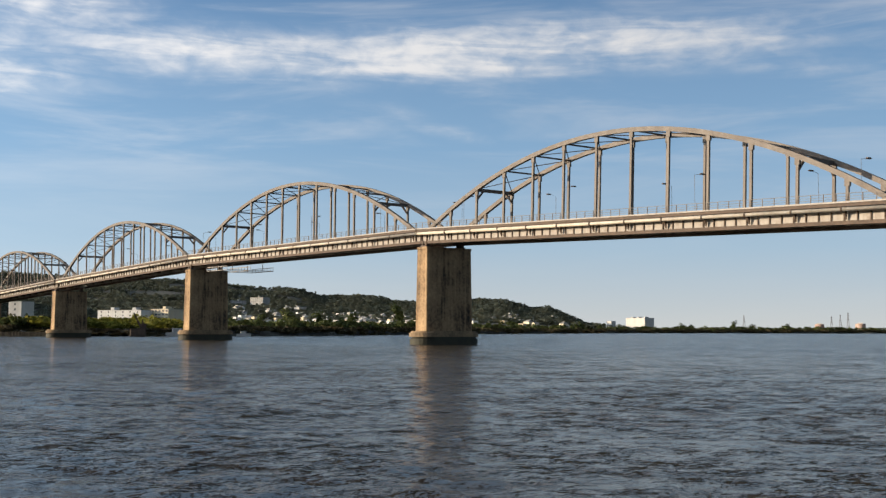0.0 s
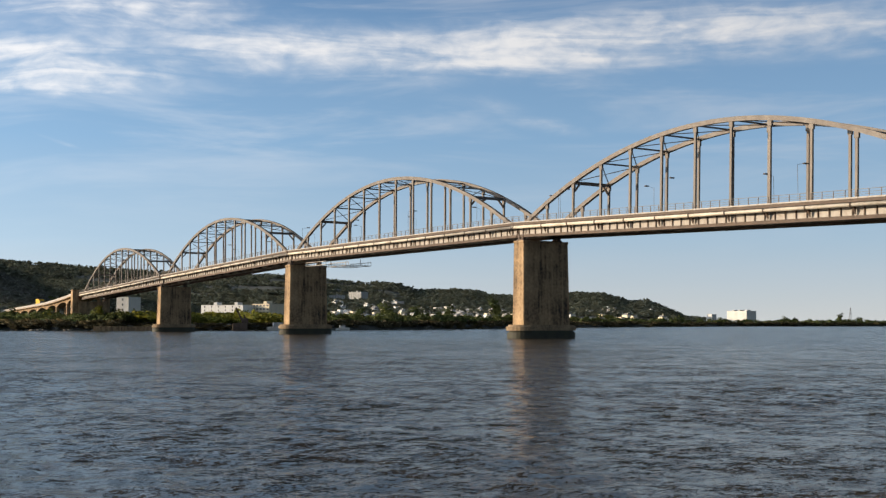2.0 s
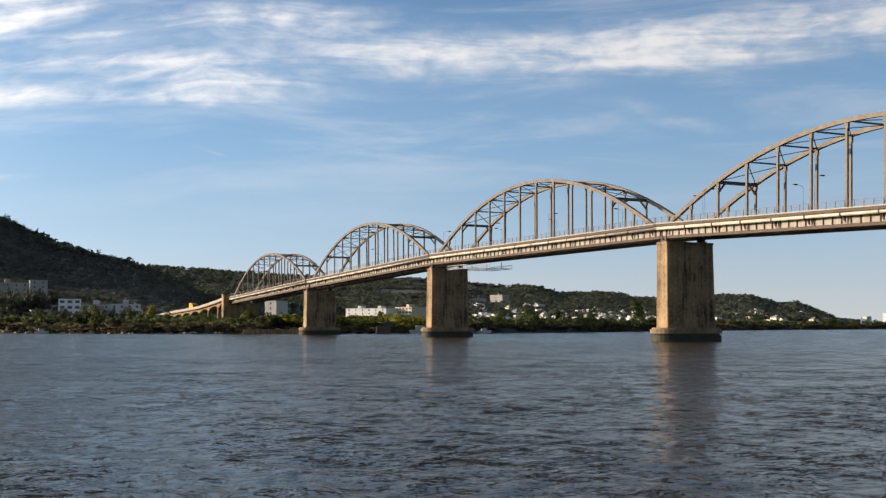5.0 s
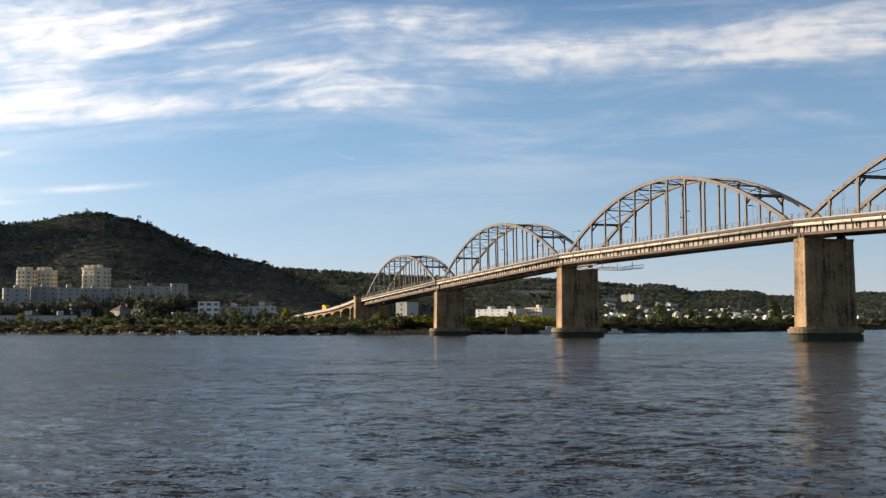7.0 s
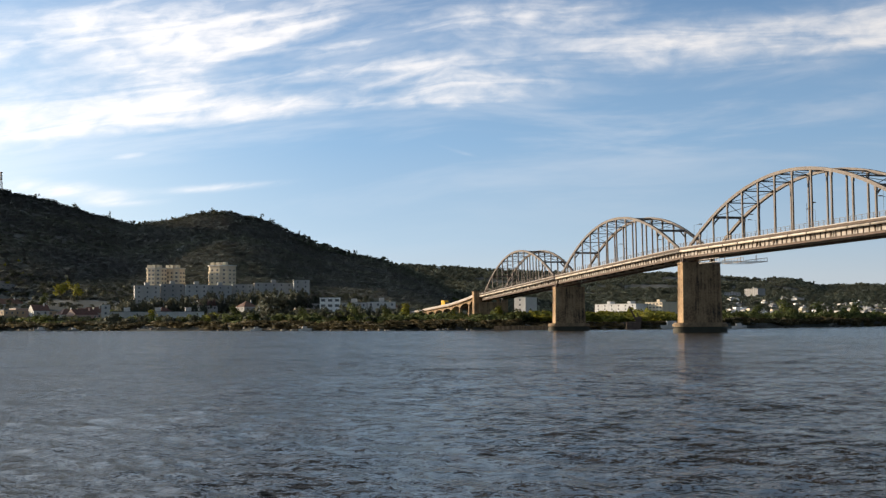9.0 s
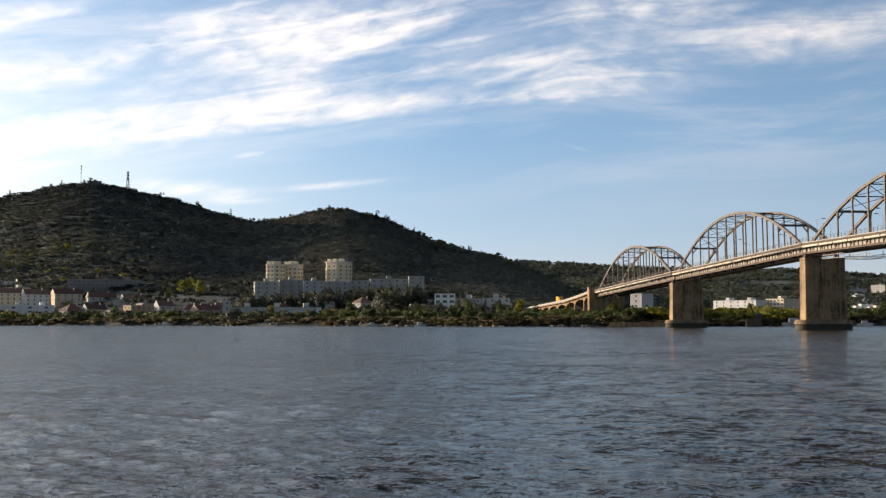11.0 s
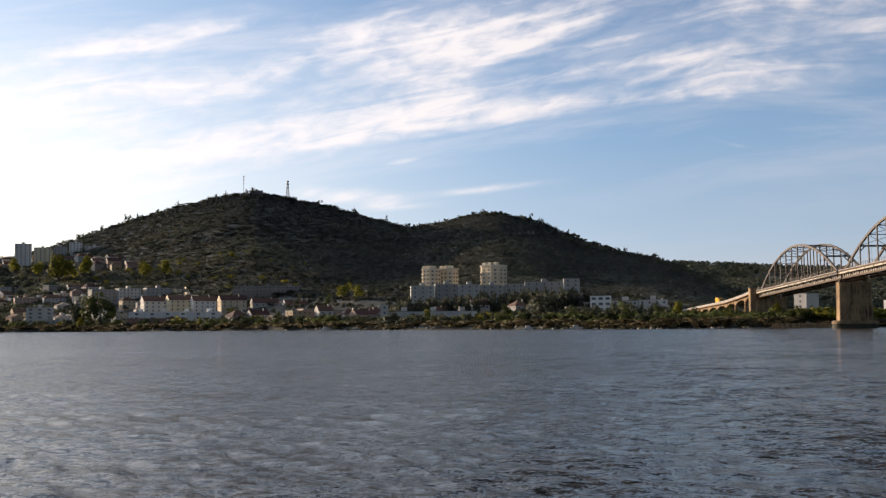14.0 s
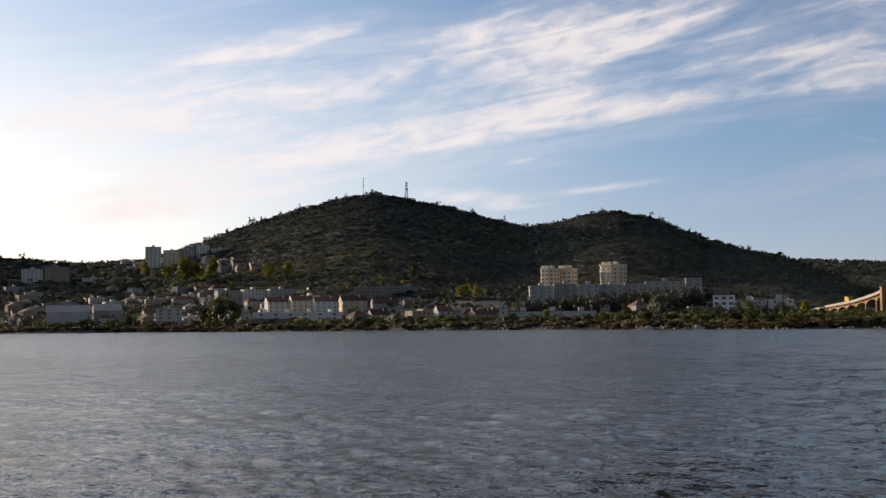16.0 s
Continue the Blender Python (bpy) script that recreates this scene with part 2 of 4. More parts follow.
def sweep(bm, points, w, h, sides=4):
    """A continuous bar along points that lie in an upright plane along X."""
    rings = []
    for i, pt in enumerate(points):
        a, b = Vector(points[max(0, i - 1)]), Vector(points[min(len(points) - 1, i + 1)])
        d = (b - a).normalized()
        top = Vector((-d.z, 0, d.x))
        ring = []
        for k in range(sides):
            g = 2 * math.pi * (k + 0.5) / sides
            r = math.sqrt(2) / 2 if sides == 4 else 0.5
            ring.append(bm.verts.new(Vector(pt) + Vector((0, 1, 0)) * math.cos(g) * w * r + top * math.sin(g) * h * r))
        rings.append(ring)
    for r0, r1 in zip(rings, rings[1:]):
        for k in range(sides):
            j = (k + 1) % sides
            bm.faces.new((r0[k], r1[k], r1[j], r0[j]))
    bm.faces.new(rings[0]), bm.faces.new(rings[-1][::-1])
    return bm


def grid_mesh(name, xs, ys, zs, mat, smooth=True):
    """A sheet from three equal 2D arrays."""
    r, c = xs.shape
    me = bpy.data.meshes.new(name)
    co = np.stack([xs, ys, zs], -1).reshape(-1, 3)
    i = (np.arange(r - 1)[:, None] * c + np.arange(c - 1)[None, :]).reshape(-1)
    faces = np.stack([i, i + c, i + c + 1, i + 1], 1)
    me.vertices.add(len(co)), me.loops.add(faces.size), me.polygons.add(len(faces))
    me.vertices.foreach_set("co", co.ravel())
    me.loops.foreach_set("vertex_index", faces.ravel().astype(np.int32))
    me.polygons.foreach_set("loop_start", np.arange(0, faces.size, 4, dtype=np.int32))
    me.polygons.foreach_set("use_smooth", np.full(len(faces), smooth))
    me.update(calc_edges=True)
    me.materials.append(mat)
    return new(name, me)


# ---- land: shore line, plain, town slope and hills ----
SHORE = [(-180, 900), (-60, 2600), (-30, 2500), (-20, 2200), (-10, 1700), (-5, 1150), (0, 800), (5, 580), (10, 500), (16, 465), (22, 460), (28, 470),
         (34, 520), (40, 585), (46, 660), (52, 760), (58, 870), (65, 1000), (75, 1300), (90, 1700), (180, 900)]
NEAR_CREST = [(18, 0.0), (21, 0.2), (23, 1.0), (25.3, 2.3), (27.4, 3.15), (28.9, 3.52), (31.0, 4.06), (32.6, 4.82), (33.7, 5.28), (35.4, 5.66), (36.8, 5.56), (38.2, 5.19), (39.8, 4.94),
              (41.7, 5.4), (43.7, 5.98), (46.0, 6.48), (47.7, 6.74), (49.4, 6.5), (51.1, 6.07), (53.1, 5.42), (55.1, 4.75), (57.0, 4.0), (59.0, 3.4), (62.3, 3.22), (66, 3.5), (80, 2.6), (110, 0.4)]
FAR_CREST = [(-60, 0.1), (-9, 0.12), (-7.2, 0.35), (-6.2, 0.85), (-5.4, 1.2), (-4.5, 1.15), (-3.2, 1.55), (-1.8, 1.56), (1.3, 1.46), (2.4, 1.5), (3.5, 1.76), (6.1, 1.74), (7.5, 2.08), (9.6, 2.1),
             (10.6, 2.24), (13.5, 2.48), (16.9, 2.46), (22.2, 2.72), (24.6, 2.9), (27, 3.0), (34, 2.6), (60, 1.0), (90, 0.1)]


def along(table, az):
    return np.interp(az, [a for a, _ in table], [b for _, b in table])


def lumps(x, y, size, seed=0, octaves=3):
    """Smooth value noise between -1 and 1 on arrays."""
    out, amp = 0.0, 1.0
    for o in range(octaves):
        k = 2 * math.pi / size * 1.9 ** o
        for j in range(4):
            a = seed * 1.7 + o * 2.3 + j * 1.571 + 0.4 * math.sin(j * 5 + o + seed)
            out = out + amp * 0.25 * np.sin(k * (x * math.cos(a) + y * math.sin(a)) * (0.8 + 0.13 * j) + 1.9 * j + seed * 3.1 + o + 0.8 * np.sin(k * 0.6 * (y * math.cos(a) - x * math.sin(a)) + j))
        amp *= 0.5
    return out


def land_height(x, y):
    x, y = np.asarray(x, float), np.asarray(y, float)
    d, az = np.hypot(x, y), np.degrees(np.arctan2(-x, y))
    shore = along(SHORE, az) * (1 + 0.012 * lumps(x, y, 90.0, 3))
    inland = d - shore
    z = np.clip(inland * 0.35, -3.0, 2.4) + np.clip(inland - 8, 0, 400) * 0.006
    z = z + np.where(inland > 10, 0.5 * lumps(x, y, 60.0, 1), 0)
    crest, foot = 1650.0, shore + 90
    q = (d - foot) / (crest - foot)
    rise = np.where(q < 1, np.clip(q, 0, 1) ** 1.55, np.clip(1 - 0.35 * (q - 1), 0, 1))
    near = (EYE + np.tan(np.radians(along(NEAR_CREST, az) - 0.22)) * crest) * rise * np.where(along(NEAR_CREST, az) > 0.05, 1, 0)
    near = near * (1 + 0.05 * lumps(x, y, 330.0, 5) * np.clip(q * (1.0 - q) * 4, 0, 1))
    crest2 = 2700.0
    q2 = (d - 1250) / (crest2 - 1250)
    rise2 = np.where(q2 < 1, np.clip(q2, 0, 1) ** 1.4, np.clip(1 - 0.5 * (q2 - 1), 0, 1))
    far = (EYE + np.tan(np.radians(np.maximum(along(FAR_CREST, az) - 0.16, 0.02))) * crest2) * rise2 * (1 + 0.10 * lumps(x, y, 420.0, 8) * np.clip(q2 * (1.0 - q2) * 4, 0, 1))
    return z + np.where(inland > 60, np.maximum(near, far), 0)


def land_at(x, y):
    return float(land_height(np.array([x]), np.array([y]))[0])


angles = np.concatenate([np.arange(-180, -30, 3.0), np.arange(-30, 72, 0.2), np.arange(72, 180.1, 3.0)])
dists = np.concatenate([np.arange(300, 700, 8.0), np.geomspace(700, 4950, 170)])
AA, DD = np.meshgrid(np.radians(angles), dists)
gx, gy = -np.sin(AA) * DD, np.cos(AA) * DD
ground = tagged(grid_mesh("ground", gx, gy, land_height(gx, gy), GROUND), "wooded hills and grassy river plain of green and brown, greyed towards haze", "ground", kind="structure")

# ---- river: one sheet of waves ----
angles = np.concatenate([np.arange(-180, -26, 3.0), np.arange(-26, 69, 0.135), np.arange(69, 180.1, 3.0)])
dists = np.concatenate([[0.004, 4.0], np.geomspace(9.0, 420.0, 330), np.geomspace(430.0, 4980.0, 40)])
AA, DD = np.meshgrid(np.radians(angles), dists)
wx, wy = -np.sin(AA) * DD + 0.9, np.cos(AA) * DD + 0.7
wz = np.zeros_like(wx)
rng = np.random.RandomState(4)
for i in range(50):
    length = 0.42 * 1.033 ** i * (0.9 + 0.2 * rng.rand())
    a = radians(62.0) + rng.normal(0, 0.7)
    k = 2 * math.pi / length
    keep = np.clip(1.6 - DD * 0.026 / length, 0, 1)
    ph = k * (wx * math.cos(a) + wy * math.sin(a)) + rng.rand() * 6.28
    wz += keep * 0.0047 * length ** 0.7 * (np.sin(ph) + 0.25 * np.cos(2 * ph))
gust = 0.75 + 0.35 * lumps(wx, wy, 38.0, 2)
river = tagged(grid_mesh("water", wx, wy, wz * gust, WATER), "choppy grey-brown river water with small wind waves", "water", kind="structure")

# ---- the bridge ----
PHI = 37.667
FOOT = Vector((-2.844, 215.837, 0))   # a corner of the pier that stands nearest
ALONG = Vector((-math.sin(radians(PHI)), math.cos(radians(PHI)), 0))
ACROSS = Vector((math.cos(radians(PHI)), math.sin(radians(PHI)), 0))
NEAR, FARP = 0.9, 9.4    # arch planes, metres across from the corner


def bridge_pose(s, z, slope=0.0):
    """X runs along the bridge to the town, Y from the far side to the near one."""
    p = FOOT + ALONG * s + ACROSS * (NEAR + FARP) / 2
    return Matrix.Translation((p.x, p.y, z)) @ Matrix((( ALONG.x, -ACROSS.x, 0, 0), (ALONG.y, -ACROSS.y, 0, 0), (0, 0, 1, 0), (0, 0, 0, 1))) @ Matrix.Rotation(-slope, 4, "Y")


HALF, RISE, PITCH, LEN = 48.4, 13.9, 7.58, 102.0
GY = (FARP - NEAR) / 2
HANG = [PITCH * (i - 5.5) for i in range(12)]


def arch_z(x):
    return RISE * (1 - (x / HALF) ** 2)


def bridge_span():
    """One tied-arch span; its zero lies at the middle of the deck's edge height."""
    root = new("bridge_span")
    for side in (1, -1):
        y = side * GY
        xs = [-HALF + 2 * HALF * i / 40 for i in range(41)]
        part("arch_rib", sweep(bmesh.new(), [(x, y, arch_z(x) - 0.3) for x in xs], 0.62, 0.72), STEEL, root)
        for x in HANG:
            top = arch_z(x) - 0.3
            b = bar(bmesh.new(), (x, y, -0.4), (x, y, top), 0.34, 0.42, up=(1, 0, 0))
            bar(b, (x, y, top - 1.2), (x, y, top - 0.2), 0.40, 0.75, up=(1, 0, 0))
            part("hanger", b, STEEL, root)
        # plate girder with flanges
        girder = part("girder", boxed(-LEN / 2, LEN / 2, y - 0.03, y + 0.03, -2.4, -0.5), GIRDER, root, "pale painted plate girder with rust streaks")
        # Flange drawn tall and dark, with shade of the soffit put into it.
        part("bottom_flange", boxed(-LEN / 2, LEN / 2, y - 0.28, y + 0.28, -2.92, -2.4), DARKSTEEL, girder, "dark rusted bottom flange, deepened to hold the soffit's shade")
        part("top_flange", boxed(-LEN / 2, LEN / 2, y - 0.3, y + 0.3, -0.5, -0.36), GIRDER, girder)
        n = 53
        stiff = mesh_from("stiffener", boxed(-0.075, 0.075, 0.03, 0.2, -2.4, -0.5), DARKSTEEL)
        for i in range(n + 1):
            ob = part("stiffener", stiff, None, girder)
            ob.location = (-LEN / 2 + 0.1 + i * (LEN - 0.2) / n, y, 0)
            ob.rotation_euler = (0, 0, 0 if side == 1 else math.pi)
        # footway on brackets with railing
        part("footway", boxed(-LEN / 2, LEN / 2, y + side * 1.55 if side < 0 else y + 0.34, y - 0.34 if side < 0 else y + 1.55, -0.22, 0.0), GIRDER, root)
        # Dark strip added to draw the gap between footway and pipe.
        part("edge_strip", boxed(-LEN / 2, LEN / 2, y + side * 1.36 - 0.07, y + side * 1.36 + 0.07, -0.66, -0.22), DARKSTEEL, root, "dark strip under the footway's edge")
        ye = y + side * 1.45
        rail = new("railing", mesh_from("railing", sweep(bmesh.new(), [(-LEN / 2, ye, 1.02), (LEN / 2, ye, 1.02)], 0.07, 0.07), STEEL))
        rail.parent = root
        b = bmesh.new()
        for z in (0.3, 0.62):
            box(b, -LEN / 2, LEN / 2, ye - 0.02, ye + 0.02, z - 0.025, z + 0.025)
        part("rail_bar", b, STEEL, rail)
        post = mesh_from("rail_post", boxed(-0.045, 0.045, -0.045, 0.045, 0.0, 1.0), STEEL)
        for i in range(54):
            part("rail_post", post, None, rail).location = (-LEN / 2 + 0.5 + i * (LEN - 1) / 53, ye, 0)
        for x in [-HALF] + HANG + [HALF]:
            b = bmesh.new()
            pts = [(y + side * 0.32, -0.24), (y + side * 1.5, -0.24), (y + side * 0.32, -2.3)]
            va = [b.verts.new((x - 0.13, p, q)) for p, q in pts]
            vb = [b.verts.new((x + 0.13, p, q)) for p, q in pts]
            b.faces.new(va), b.faces.new(vb[::-1])
            for i in range(3):
                b.faces.new((va[i], vb[i], vb[(i + 1) % 3], va[(i + 1) % 3]))
            bmesh.ops.recalc_face_normals(b, faces=b.faces)
            part("bracket", b, DARKSTEEL, root)
    # utility pipe on the near side, carried by the brackets
    part("pipe", sweep(bmesh.new(), [(-LEN / 2, GY + 1.22, -1.02), (LEN / 2, GY + 1.22, -1.02)], 0.58, 0.58, 12), PIPEPAINT, root, "long white-painted utility pipe", smooth=True)
    collar = bmesh.new()
    sweep(collar, [(-0.11, 0, 0), (0.11, 0, 0)], 0.76, 0.76, 12)
    collar = mesh_from("pipe_collar", collar, DARKSTEEL)
    for x in HANG:
        part("pipe_collar", collar, None, root).location = (x, GY + 1.22, -1.02)
    # road deck and cross beams
    part("deck_slab", boxed(-LEN / 2, LEN / 2, -GY - 0.3, GY + 0.3, -0.36, -0.1), ASPHALT, root)
    for x in [-HALF] + HANG + [HALF]:
        part("cross_beam", boxed(x - 0.2, x + 0.2, -GY + 0.03, GY - 0.03, -1.9, -0.36), DARKSTEEL, root)
    # portals and top bracing
    for i, x in enumerate(HANG):
        zt = arch_z(x) - 0.35
        if i in (1, 10):
            b = box(bmesh.new(), x - 0.22, x + 0.22, -GY, GY, zt - 0.45, zt + 0.15)
            for sgn in (1, -1):
                bar(b, (x, sgn * (GY - 1.5), zt - 0.3), (x, sgn * GY, zt - 2.0), 0.3, 0.3)
            part("portal_beam", b, STEEL, root)
        elif 1 < i < 10:
            part("top_strut", bar(bmesh.new(), (x, -GY, zt), (x, GY, zt), 0.22, 0.26), STEEL, root)
    for i in range(1, 10):
        xa, xb = HANG[i], HANG[i + 1]
        xm, za, zb = (xa + xb) / 2, arch_z(xa) - 0.35, arch_z(xb) - 0.35
        for sgn in (1, -1):
            part("top_brace", bar(bmesh.new(), (xa, sgn * GY, za), (xb, -sgn * GY, zb), 0.13, 0.13), DARKSTEEL, root)
    return root


# deck edge heights at the joints, metres along the bridge
JOINTS = [(-302.4, 9.4), (-200.4, 15.0), (-98.4, 19.2), (2.8, 22.4), (104.2, 22.5), (207.6, 19.4), (311.0, 15.7)]
span = None
for (s0, z0), (s1, z1) in zip(JOINTS, JOINTS[1:]):
    m = bridge_pose((s0 + s1) / 2, (z0 + z1) / 2, math.atan2(z1 - z0, s1 - s0))
    if span is None:
        span = tagged(bridge_span(), "grey-painted steel tied-arch bridge span with slim hangers", "bridge span", "arch spans of the bridge")
        span.matrix_basis = m
    else:
        copy_thing(span, m)


def bridge_pier(s, top):
    root = new("bridge_pier")
    a = 5.6
    b = bmesh.new()
    # slightly battered shaft with chamfered corners
    def ring(z, l, w, c):
        return [b.verts.new((x, y, z)) for x, y in ((-l + c, -w), (l - c, -w), (l, -w + c), (l, w - c), (l - c, w), (-l + c, w), (-l, w - c), (-l, -w + c))]
    rings = [ring(2.6, 1.80, a + 0.05, 0.12), ring(top - 0.5, 1.60, a - 0.15, 0.12), ring(top - 0.45, 1.68, a - 0.05, 0.12), ring(top, 1.68, a - 0.05, 0.12)]
    for r0, r1 in zip(rings, rings[1:]):
        for i in range(8):
            b.faces.new((r0[i], r0[(i + 1) % 8], r1[(i + 1) % 8], r1[i]))
    b.faces.new(rings[-1]), b.faces.new(rings[0][::-1])
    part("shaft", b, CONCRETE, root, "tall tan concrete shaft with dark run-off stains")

    def stadium(z0, z1, r, l, mat, name, label):
        b = bmesh.new()
        pts = [(r * math.cos(t), l + r * math.sin(t)) for t in [math.pi * i / 12 for i in range(13)]] + [(r * math.cos(t), -l + r * math.sin(t)) for t in [math.pi + math.pi * i / 12 for i in range(13)]]
        lo, hi = [b.verts.new((x, y, z0)) for x, y in pts], [b.verts.new((x, y, z1)) for x, y in pts]
        for i in range(len(pts)):
            b.faces.new((lo[i], lo[(i + 1) % len(pts)], hi[(i + 1) % len(pts)], hi[i]))
        top_face = b.faces.new(hi)
        b.faces.new(lo[::-1])
        bmesh.ops.bevel(b, geom=list(top_face.edges), offset=0.35, segments=3, affect="EDGES")
        part(name, b, mat, root, label)
    stadium(1.5, 2.62, 3.1, a - 1.0, CAP, "footing", "rounded damp stone footing")
    stadium(-3.0, 1.5, 2.98, a - 1.0, WEED, "footing_base", "dark weed-covered waterline of the footing")
    for y in (GY + 0.35, -GY + 0.35):
        b = box(bmesh.new(), -0.9, 0.9, y - 0.55, y + 0.55, top, top + 0.3)
        for x in (-0.55, 0.55):
            box(b, x - 0.28, x + 0.28, y - 0.4, y + 0.4, top + 0.3, top + 1.15, 0.06)
        part("bearing", b, DARKSTEEL, root, "dark steel bearing block")
    root.matrix_basis = bridge_pose(s, 0) @ pose(0, -0.35, 0)
    return tagged(root, "tall tan concrete river pier on a rounded footing", "bridge pier", "piers of the bridge")


for s, top in ((-204.0, 13.0), (-101.0, 16.5), (1.7, 18.8), (105.7, 18.6), (209.85, 15.5)):
    bridge_pier(s, top)


# ---- approach viaduct and its end tower ----
def deck_line(s):
    return float(np.interp(s, [311, 331, 364, 444, 500, 560, 640], [15.7, 13.9, 11.7, 9.4, 7.6, 5.6, 4.4]))


def approach_span(s0, s1):
    """One concrete viaduct bay with a shallow arched soffit and its own pair of columns."""
    root = new("viaduct_bay")
    z0, z1 = deck_line(s0), deck_line(s1)
    n = 10
    b = bmesh.new()
    for y0, y1 in ((GY - 0.35, GY + 0.35), (-GY - 0.35, -GY + 0.35)):
        prev = None
        for i in range(n + 1):
            f = i / n
            x = (f - 0.5) * (s1 - s0)
            top = z0 + (z1 - z0) * f - 0.35
            low = top - 0.7 - 1.5 * (2 * f - 1) ** 2
            row = [b.verts.new(p) for p in ((x, y0, low), (x, y1, low), (x, y1, top), (x, y0, top))]
            if prev:
                for k in range(4):
                    b.faces.new((prev[k], prev[(k + 1) % 4], row[(k + 1) % 4], row[k]))
            else:
                b.faces.new(row[::-1])
            prev = row
        b.faces.new(prev)
    bmesh.ops.recalc_face_normals(b, faces=b.faces)
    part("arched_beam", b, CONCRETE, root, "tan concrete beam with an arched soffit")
    h = (s1 - s0) / 2
    b = sweep(bmesh.new(), [(-h, 0, z0 - 0.18), (h, 0, z1 - 0.18)], 2 * GY + 3.0, 0.34)
    part("deck_slab", b, CONCRETE, root)
    for y in (GY + 1.4, -GY - 1.4):
        part("parapet", sweep(bmesh.new(), [(-h, y, z0 + 0.5), (h, y, z1 + 0.5)], 0.2, 1.0), GIRDER, root)
    for y in (GY, -GY):
        p = bridge_pose((s0 + s1) / 2, 0) @ Vector((-h, y, 0))
        part("column", boxed(-h - 0.6, -h + 0.6, y - 0.6, y + 0.6, land_at(p.x, p.y) - 0.8, z0 - 2.4, bevel=0.08), CONCRETE, root)
    root.matrix_basis = bridge_pose((s0 + s1) / 2, 0)
    return tagged(root, "tan concrete approach viaduct bay on square columns", "viaduct", "bays of the approach viaduct")


for i in range(14):
    approach_span(315.0 + 18 * i, 315.0 + 18 * (i + 1))

root = tagged(new("bridge_abutment"), "massive tan concrete abutment tower with two upright posts", "bridge pier")
b = boxed(-2.2, 2.2, -GY - 1.2, GY + 1.2, -1.0, 12.1, bevel=0.15)
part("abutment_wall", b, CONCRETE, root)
for y in (GY + 2.4, -GY - 2.4):
    b = boxed(-1.5, 1.5, y - 1.2, y + 1.2, -1.0, 16.6, bevel=0.12)
    box(b, -1.7, 1.7, y - 1.4, y + 1.4, 16.6, 17.0, 0.08)
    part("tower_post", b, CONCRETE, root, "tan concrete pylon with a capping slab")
    part("flag_mast", bar(bmesh.new(), (0, y, 17.0), (0, y, 20.2), 0.14, sides=6), DARKSTEEL, root)
root.matrix_basis = bridge_pose(313.2, 0)

# inspection gantry hung under the second span
root = tagged(new("inspection_gantry"), "light steel inspection gantry hanging under the bridge girders", "gantry")
for y in (GY + 2.2, 0.0, -GY - 2.2):
    b = bmesh.new()
    for z in (0.0, 0.9):
        bar(b, (-5.5, y, z), (5.5, y, z), 0.13)
    for i in range(8):
        x = -5.5 + i * 11 / 7
        bar(b, (x, y, 0), (x, y, 0.9), 0.08)
    part("truss", b, GIRDER, root)
for x in (-5.5, 0, 5.5):
    part("cross_member", bar(bmesh.new(), (x, -GY - 2.2, 0), (x, GY + 2.2, 0), 0.14), GIRDER, root)
for x in (-4, 4):
    for y in (GY, -GY):
        part("suspender", bar(bmesh.new(), (x, y, 0), (x, y, 1.7), 0.12), DARKSTEEL, root)
root.matrix_basis = bridge_pose(86.0, 17.55)


def street_lamp():
    root = new("street_lamp")
    b = bar(bmesh.new(), (0, 0, 0), (0, 0, 5.4), 0.06, sides=6)
    bar(b, (0, 0, 5.35), (0, -1.5, 5.6), 0.05, sides=6)
    part("pole", b, STEEL, root)
    part("lamp_head", boxed(-0.2, 0.2, -2.2, -1.3, 5.52, 5.72, bevel=0.05), DARKSTEEL, root)
    return tagged(root, "slim grey lamp post with a dark arm-mounted head", "street lamp", "lamps along the bridge")


def deck_z(s):
    return float(np.interp(s, [a for a, _ in JOINTS], [c for _, c in JOINTS]))


lamp = None
for i in range(14):
    s = -92.0 + 27.0 * i
    for side in (1, -1):
        m = bridge_pose(s + (13 if side < 0 else 0), deck_z(s + (13 if side < 0 else 0))) @ pose(0, side * (GY + 0.75), 0, 0, 0, 0 if side > 0 else 180)
        if lamp is None:
            lamp = street_lamp()
            lamp.matrix_basis = m
        else:
            copy_thing(lamp, m)


# yellow lorry on the approach
YELLOW = material("yellow vehicle paint", [(0.3, (0.62, 0.36, 0.03)), (0.7, (0.75, 0.46, 0.05))], 0.5, 0.4, bump=0.05)
GLASS = material("dark window glass", [(0.3, (0.07, 0.074, 0.08)), (0.7, (0.15, 0.155, 0.165))], 0.2, 0.2, bump=0.02, spec=0.6)
TYRE = material("tyre rubber", [(0.3, (0.012, 0.012, 0.012)), (0.7, (0.03, 0.03, 0.03))], 2.0, 0.9)
root = tagged(new("lorry"), "yellow box lorry on the approach viaduct", "lorry")
part("cargo_box", boxed(-3.6, 2.2, -1.2, 1.2, 1.0, 3.7, bevel=0.06), YELLOW, root)
cab = part("cab", boxed(2.35, 4.2, -1.15, 1.15, 0.7, 3.0, bevel=0.15), YELLOW, root)
part("windscreen", boxed(4.15, 4.23, -1.0, 1.0, 1.8, 2.75), GLASS, cab)
part("chassis", boxed(-3.6, 4.0, -0.5, 0.5, 0.55, 1.0), DARKSTEEL, root)
